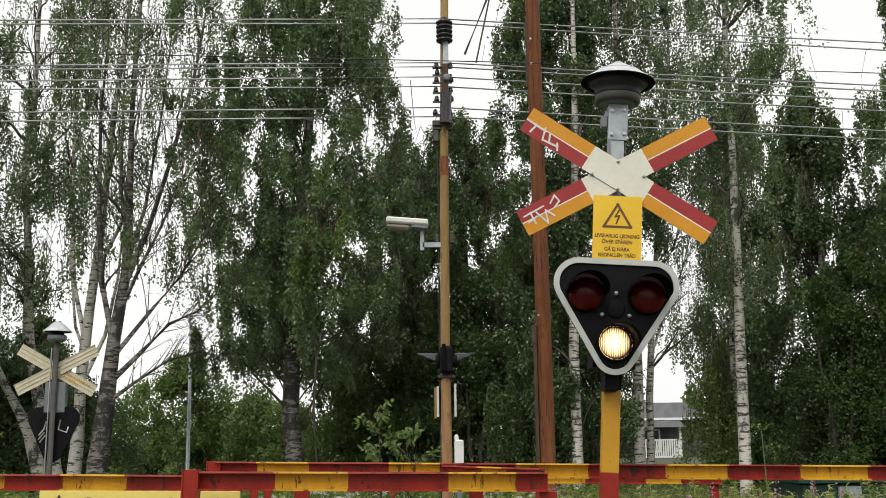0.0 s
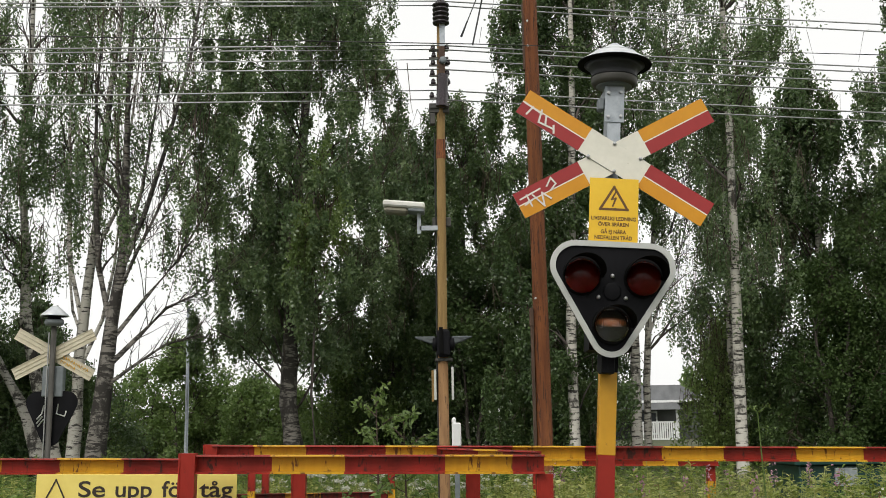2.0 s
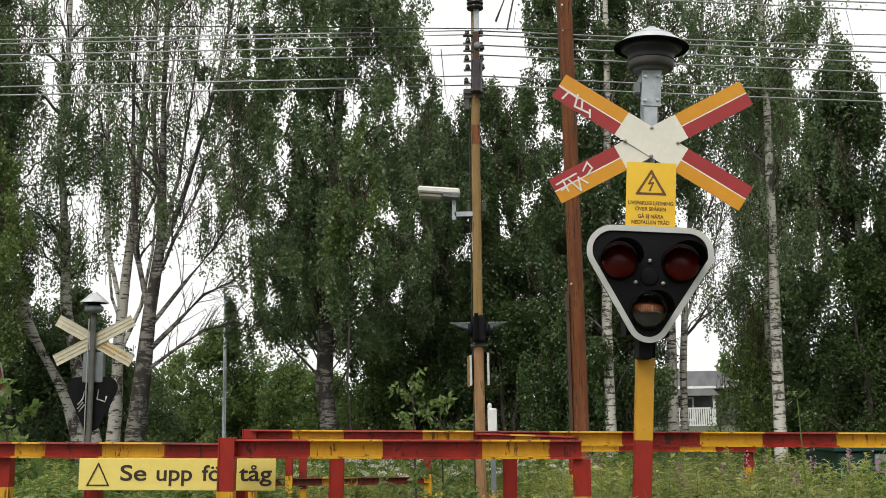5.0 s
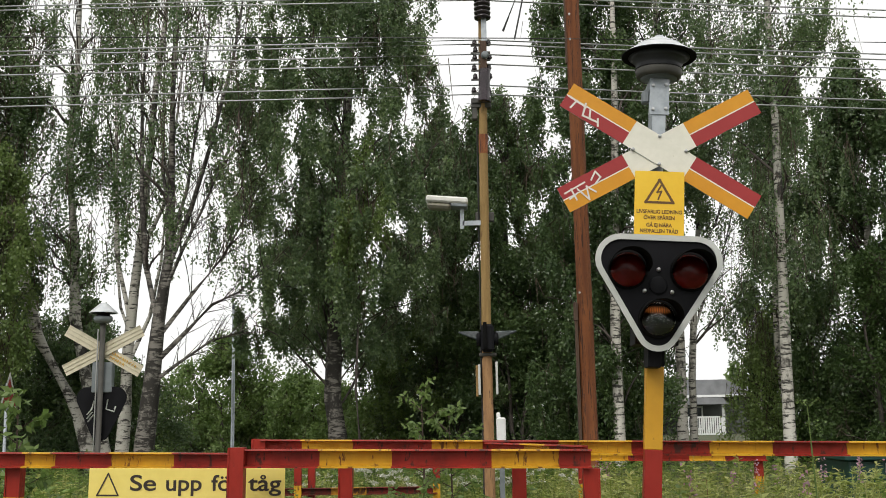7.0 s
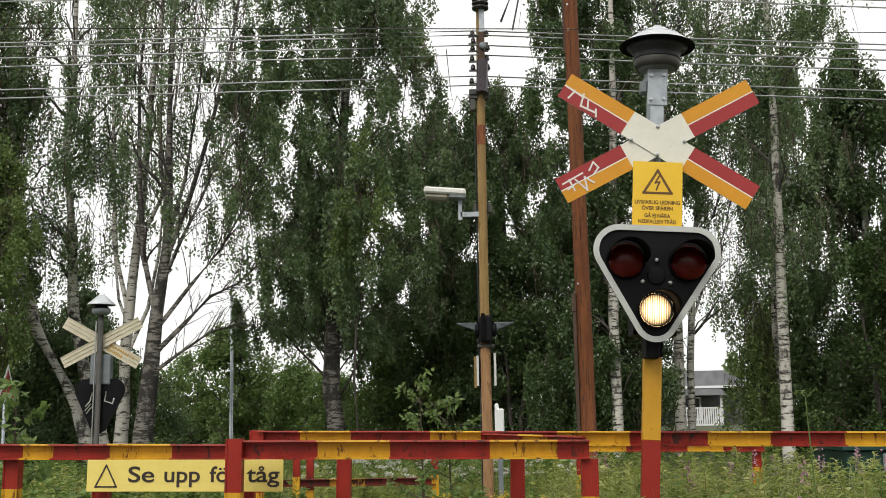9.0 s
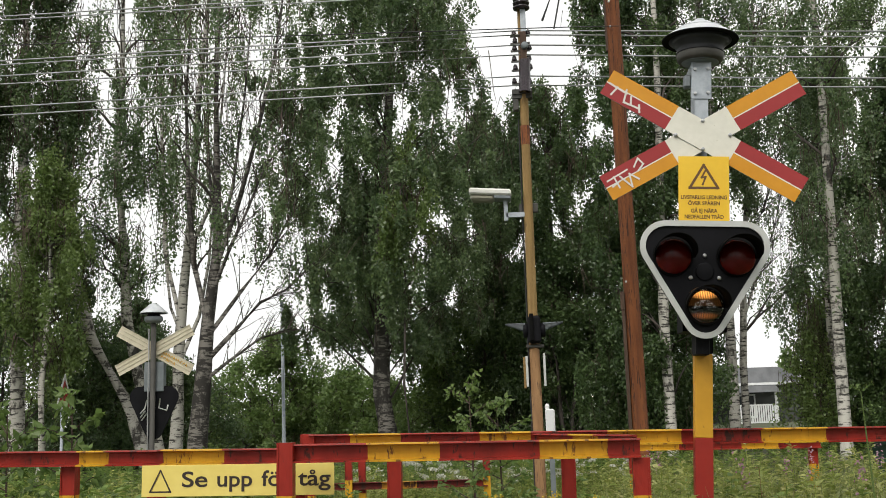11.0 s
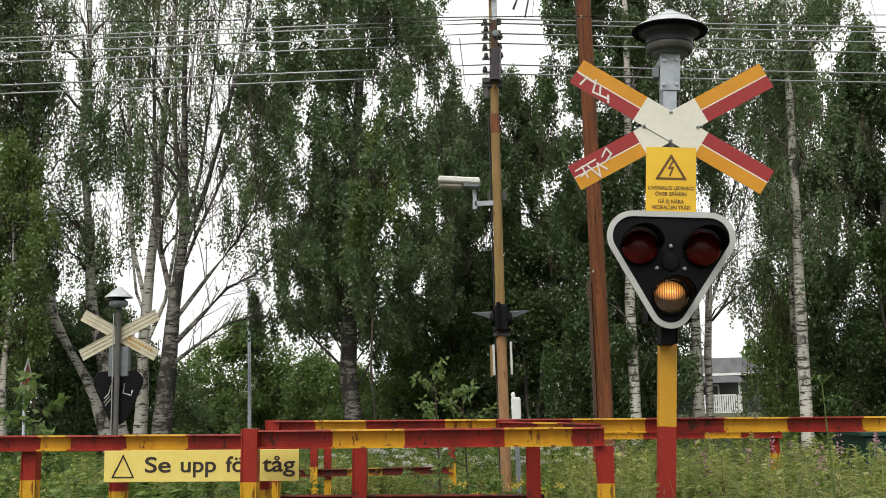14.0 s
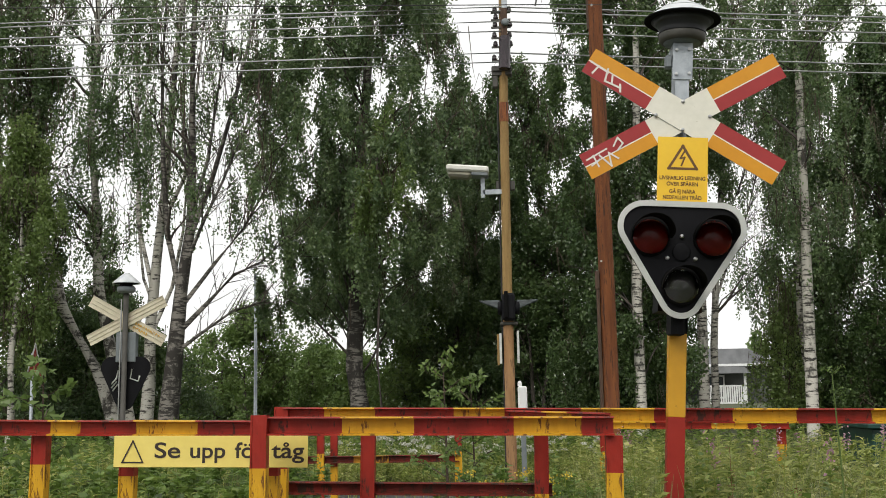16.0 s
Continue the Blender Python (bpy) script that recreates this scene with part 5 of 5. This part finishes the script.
# ---- weeds and grass ----
def weed_leaves(rng, n, x, y, h, leaves, length, width, top=0.45):
    """Leaves of n upright plants within the ranges x, y; h: heights."""
    px, py = rng.uniform(*x, n), rng.uniform(*y, n)
    hh = rng.uniform(*h, n) * (0.86 + 0.16 * np.sin(2.3 * px + 1.4 * np.sin(1.9 * py)) * np.cos(2.1 * py - 0.8 * px))
    lean = rng.normal(size=(n, 2)) * 0.10
    t = rng.uniform(top, 1.0, (n, leaves))
    ang = rng.uniform(0, 2 * np.pi, (n, leaves))
    z = t * hh[:, None]
    pos = np.stack([px[:, None] + lean[:, :1] * t, py[:, None] + lean[:, 1:] * t, z], 2)
    out = np.stack([np.cos(ang), np.sin(ang), 0.45 + 0.4 * (t - 0.6)], 2)
    pos, out = pos.reshape(-1, 3), out.reshape(-1, 3)
    m = len(pos)
    out += rng.normal(size=(m, 3)) * 0.25
    out /= np.linalg.norm(out, axis=1)[:, None]
    side = np.cross(out, [0, 0, 1.0]) + rng.normal(size=(m, 3)) * 0.2
    side /= np.linalg.norm(side, axis=1)[:, None]
    size = (rng.uniform(0.55, 1.25, m) * (1.25 - 0.5 * t.ravel()))[:, None]
    ln, wd = length * size, width * size
    low = np.array([0, 0, -1.0]) * ln
    v = np.stack([pos, pos + out * ln * 0.45 + side * wd * 0.5 + low * 0.02, pos + out * ln + low * 0.28, pos + out * ln * 0.45 - side * wd * 0.5 + low * 0.02], 1)
    tops = np.stack([px + lean[:, 0], py + lean[:, 1], hh], 1)
    foot = np.stack([px, py, np.full(n, -0.05)], 1)
    return v.reshape(-1, 3), foot, tops


def stems_quads(foot, tops, r=0.004):
    n = len(foot)
    s = np.zeros((n, 3))
    s[:, 0] = r
    return np.stack([foot - s, foot + s, tops + s * 0.4, tops - s * 0.4], 1).reshape(-1, 3)


def weed_bed(name, seed, n, x, y, h, leaves, length, width, label, mat_=None):
    rng = np.random.default_rng(seed)
    v, foot, tops = weed_leaves(rng, n, x, y, h, leaves, length, width)
    ob = quads_mesh(name, np.concatenate([v, stems_quads(foot, tops)]), 4, mat_ or M_WEED)
    return tagged(ob, label, "weeds", kind="stuff"), tops


def grass_bed(seed, n, x, y, h, label, name="tall_grass"):
    rng = np.random.default_rng(seed)
    p = np.stack([rng.uniform(*x, n), rng.uniform(*y, n), np.full(n, -0.03)], 1)
    hh = rng.uniform(*h, n)[:, None]
    ang = rng.uniform(0, 2 * np.pi, n)
    d = np.stack([np.cos(ang), np.sin(ang), np.zeros(n)], 1)
    s = np.stack([-np.sin(ang + 0.6), np.cos(ang + 0.6), np.zeros(n)], 1) * 0.0042
    bend = rng.uniform(0.1, 0.8, n)[:, None]
    up = np.array([0, 0, 1.0])
    a, b, c = p, p + up * hh * 0.6 + d * hh * bend * 0.25, p + up * hh * (1 - bend * 0.3) + d * hh * bend
    q1 = np.stack([a - s, a + s, b + s * 0.8, b - s * 0.8], 1)
    q2 = np.stack([b - s * 0.8, b + s * 0.8, c + s * 0.1, c - s * 0.1], 1)
    ob = quads_mesh(name, np.concatenate([q1, q2]).reshape(-1, 3), 4, M_GRASS)
    return tagged(ob, label, "grass", kind="stuff")


RW = "rank green weeds beside the warning signal"
weed_bed("weeds", 101, 240, (0.62, 6.5), (4.9, 8.5), (0.62, 1.14), 34, 0.125, 0.042, RW)
weed_bed("weeds", 114, 640, (0.62, 6.5), (4.7, 8.5), (0.6, 1.12), 52, 0.078, 0.046, RW)
weed_bed("weeds", 110, 420, (0.62, 5.5), (4.5, 7.5), (0.5, 1.08), 36, 0.085, 0.05, RW, M_RASP)
weed_bed("weeds", 102, 300, (0.5, 3.6), (4.1, 5.0), (0.42, 0.9), 44, 0.07, 0.042, RW)
weed_bed("withered_weeds", 113, 130, (0.6, 5.0), (4.3, 7.5), (0.6, 1.06), 34, 0.045, 0.022, "withered reddish-brown stalks among the weeds", M_DRY)
weed_bed("raspberry_thicket", 103, 760, (-6.5, -1.6), (5.7, 9.0), (0.72, 1.14), 44, 0.088, 0.072, "leafy green thicket behind the sign", M_RASP)
weed_bed("raspberry_thicket", 104, 340, (-5.0, -2.6), (4.6, 5.8), (0.4, 0.82), 44, 0.06, 0.044, "leafy green thicket behind the sign", M_RASP)
weed_bed("weeds", 105, 190, (-0.35, 0.6), (6.2, 8.6), (0.55, 1.02), 44, 0.085, 0.05, "leafy weeds growing over the path's edge", M_RASP)
weed_bed("weeds", 106, 640, (0.6, 7.0), (8.5, 13.0), (0.5, 1.06), 34, 0.10, 0.036, "tall weeds along the track")
weed_bed("weeds", 107, 700, (-9.0, 1.5), (15.2, 19.0), (0.4, 1.0), 26, 0.11, 0.045, "tall weeds beyond the track", M_RASP)
weed_bed("weeds", 115, 420, (-3.2, 1.2), (13.4, 15.6), (0.35, 0.8), 30, 0.07, 0.036, "low green weeds along the far track")
weed_bed("weeds", 108, 800, (-11.0, 11.0), (18.0, 22.0), (0.4, 1.0), 24, 0.14, 0.055, "tall weeds at the foot of the birches", M_RASP)
weed_bed("weeds", 109, 480, (-9.0, -3.4), (9.5, 14.8), (0.5, 1.06), 30, 0.10, 0.04, "tall weeds along the track")
grass_bed(121, 8500, (0.5, 6.5), (4.0, 8.5), (0.5, 1.12), "long pale grass among the weeds")
grass_bed(122, 3500, (-6, -1.9), (4.6, 9), (0.4, 0.95), "long pale grass among the weeds")
grass_bed(123, 9000, (-7, 6), (14.9, 20), (0.3, 0.75), "long grass beyond the track")


weed_bed("weeds", 111, 420, (0.6, 5.5), (4.4, 7.5), (0.6, 1.06), 60, 0.06, 0.02, "feathery pale weeds beside the warning signal")
weed_bed("weeds", 112, 160, (-3.4, -1.7), (5.6, 7.0), (0.6, 1.02), 60, 0.07, 0.025, "feathery pale weeds behind the sign")


def flowers(name, seed, n, x, y, h, mat_, spike, size, label, count=24):
    """Flower heads on stems: spikes, or flat heads of many florets."""
    rng = np.random.default_rng(seed)
    p = np.stack([rng.uniform(*x, n), rng.uniform(*y, n), rng.uniform(*h, n)], 1)
    off = rng.normal(size=(n, count, 3)) * (np.array([0.014, 0.014, 0.06]) if spike else np.array([0.026, 0.026, 0.007]))
    v = leaf_quads(rng, (p[:, None, :] + off).reshape(-1, 3), size, size * 0.9, 0.1)
    ob = quads_mesh(name, v, 4, mat_)
    tagged(ob, label, "flowers", kind="stuff")
    foot = p.copy()
    foot[:, 2] = -0.05
    st = quads_mesh(name + "_stalks", stems_quads(foot, p, 0.003), 4, M_WEED)
    tagged(st, "thin green flower stalks among the weeds", "flowers", kind="stuff")


flowers("fireweed", 131, 20, (0.7, 4.2), (7.5, 12.0), (0.75, 1.02), M_PINK, True, 0.024, "pink fireweed spikes among the weeds")
flowers("fireweed", 136, 5, (0.9, 3.4), (6.1, 7.2), (0.9, 1.08), M_PINK, True, 0.022, "pink fireweed spikes among the weeds")
flowers("yarrow", 132, 260, (-2.8, 1.6), (14.4, 16.6), (0.45, 0.98), M_WPET, False, 0.034, "white umbels beyond the track")
flowers("yarrow", 133, 40, (0.1, 1.2), (4.2, 5.0), (0.45, 0.72), M_WPET, False, 0.011, "small white umbels among the weeds")
flowers("meadowsweet", 137, 9, (1.9, 2.6), (4.9, 5.5), (0.72, 0.97), M_WPET, True, 0.016, "creamy meadowsweet plumes among the weeds", 40)
flowers("tansy", 134, 14, (-0.3, 0.35), (6.0, 7.0), (0.75, 0.92), M_YPET, False, 0.014, "yellow flower heads at the path's edge")
flowers("tansy", 135, 10, (-2.9, -2.2), (4.8, 5.3), (0.55, 0.75), M_YPET, False, 0.012, "yellow flower heads at the path's edge")


def sapling(seed, at, h, leaves, size, label):
    rng, rr = np.random.default_rng(seed), random.Random(seed)
    t = thing("sapling", at, label, "sapling")
    bm = bmesh.new()
    tube(bm, [(0, 0, -0.05), (0.02, 0, h * 0.5), (0.0, 0.02, h)], [0.012, 0.009, 0.003], 6)
    vs = []
    for k in range(11):
        z = h * (0.45 + 0.05 * k)
        a = k * 2.4
        tip = Vector((math.cos(a) * 0.30 * (1.15 - k / 14), math.sin(a) * 0.25, 0.10))
        p0 = Vector((0.01, 0, z))
        tube(bm, [p0, p0 + tip * 0.6 + Vector((0, 0, 0.02)), p0 + tip], [0.005, 0.004, 0.002], 4)
        n = leaves
        s = rng.uniform(0.2, 1.05, n)
        pos = np.array(p0) + np.outer(s, np.array(tip)) + rng.normal(size=(n, 3)) * 0.02
        vs.append(leaf_quads(rng, pos, size, size * 0.5, 0.15))
    part("stem", bm, M_TWIG, t)
    quads_mesh("foliage", np.concatenate(vs), 4, M_BUSH, t)


sapling(141, (-0.46, 7.2, 0), 1.62, 38, 0.050, "young rowan sapling with feathery leaves")
sapling(142, (-0.28, 7.4, 0), 1.45, 38, 0.050, "young rowan sapling with feathery leaves")
sapling(143, (-3.18, 7.0, 0), 1.62, 26, 0.085, "young leafy sapling behind the barrier")
sapling(144, (-3.64, 7.0, 0), 1.52, 26, 0.085, "young leafy sapling behind the barrier")


def umbel(at, h):
    t = thing("tall_umbel_plant", at, "tall thin umbel plant gone to seed", "plant")
    bm = bmesh.new()
    tube(bm, [(0, 0, -0.05), (0.01, 0, h * 0.6), (-0.01, 0, h)], [0.006, 0.005, 0.003], 6)
    rng = np.random.default_rng(7)
    vs = []
    for base, n, r in ((h, 9, 0.06), (h - 0.11, 6, 0.04)):
        for k in range(n):
            a = k * 2.4
            p = Vector((r * math.cos(a), r * math.sin(a), 0.035)) * (0.5 + 0.5 * (k % 3) / 2)
            o = Vector((-0.01 if base == h else 0.02, 0, base))
            tube(bm, [o, o + p], 0.0015, 4)
            vs.append(leaf_quads(rng, np.array(o + p) + rng.normal(size=(5, 3)) * 0.007, 0.014, 0.010, 0.0))
    part("stem", bm, M_BUSH, t)
    tagged(quads_mesh("seed_head", np.concatenate(vs), 4, M_BUSH, t), kind="stuff")


umbel((1.60, 5.35, 0), 1.44)


# ---- what moves: the added drum turns, so that the white lamp flashes ----
def motions():
    rows = []
    centre = (0, 0.0, 1.905)

    def row(t, turn):
        rows.append((t, pose(*centre, turn, 0, 0)))
    row(0.0, 0)
    for n in range(11):
        p = 1.520 * n
        for dt, d in ((0.13, 0), (0.165, -45), (0.2, -90), (0.30, -90), (0.35, -135), (0.39, -180), (0.55, -180), (0.60, -225), (0.64, -270)):
            if 0.01 < p + dt < 15.95:
                row(p + dt, d)
        first = round((p + 0.872) * FPS)
        for k, d in enumerate((-270, -205, -150, -85, -10, 0)):
            if (first + k) / FPS < 15.95:
                row((first + k) / FPS, d)
    row(16.0, -270)
    walk(drum, rows)


motions()
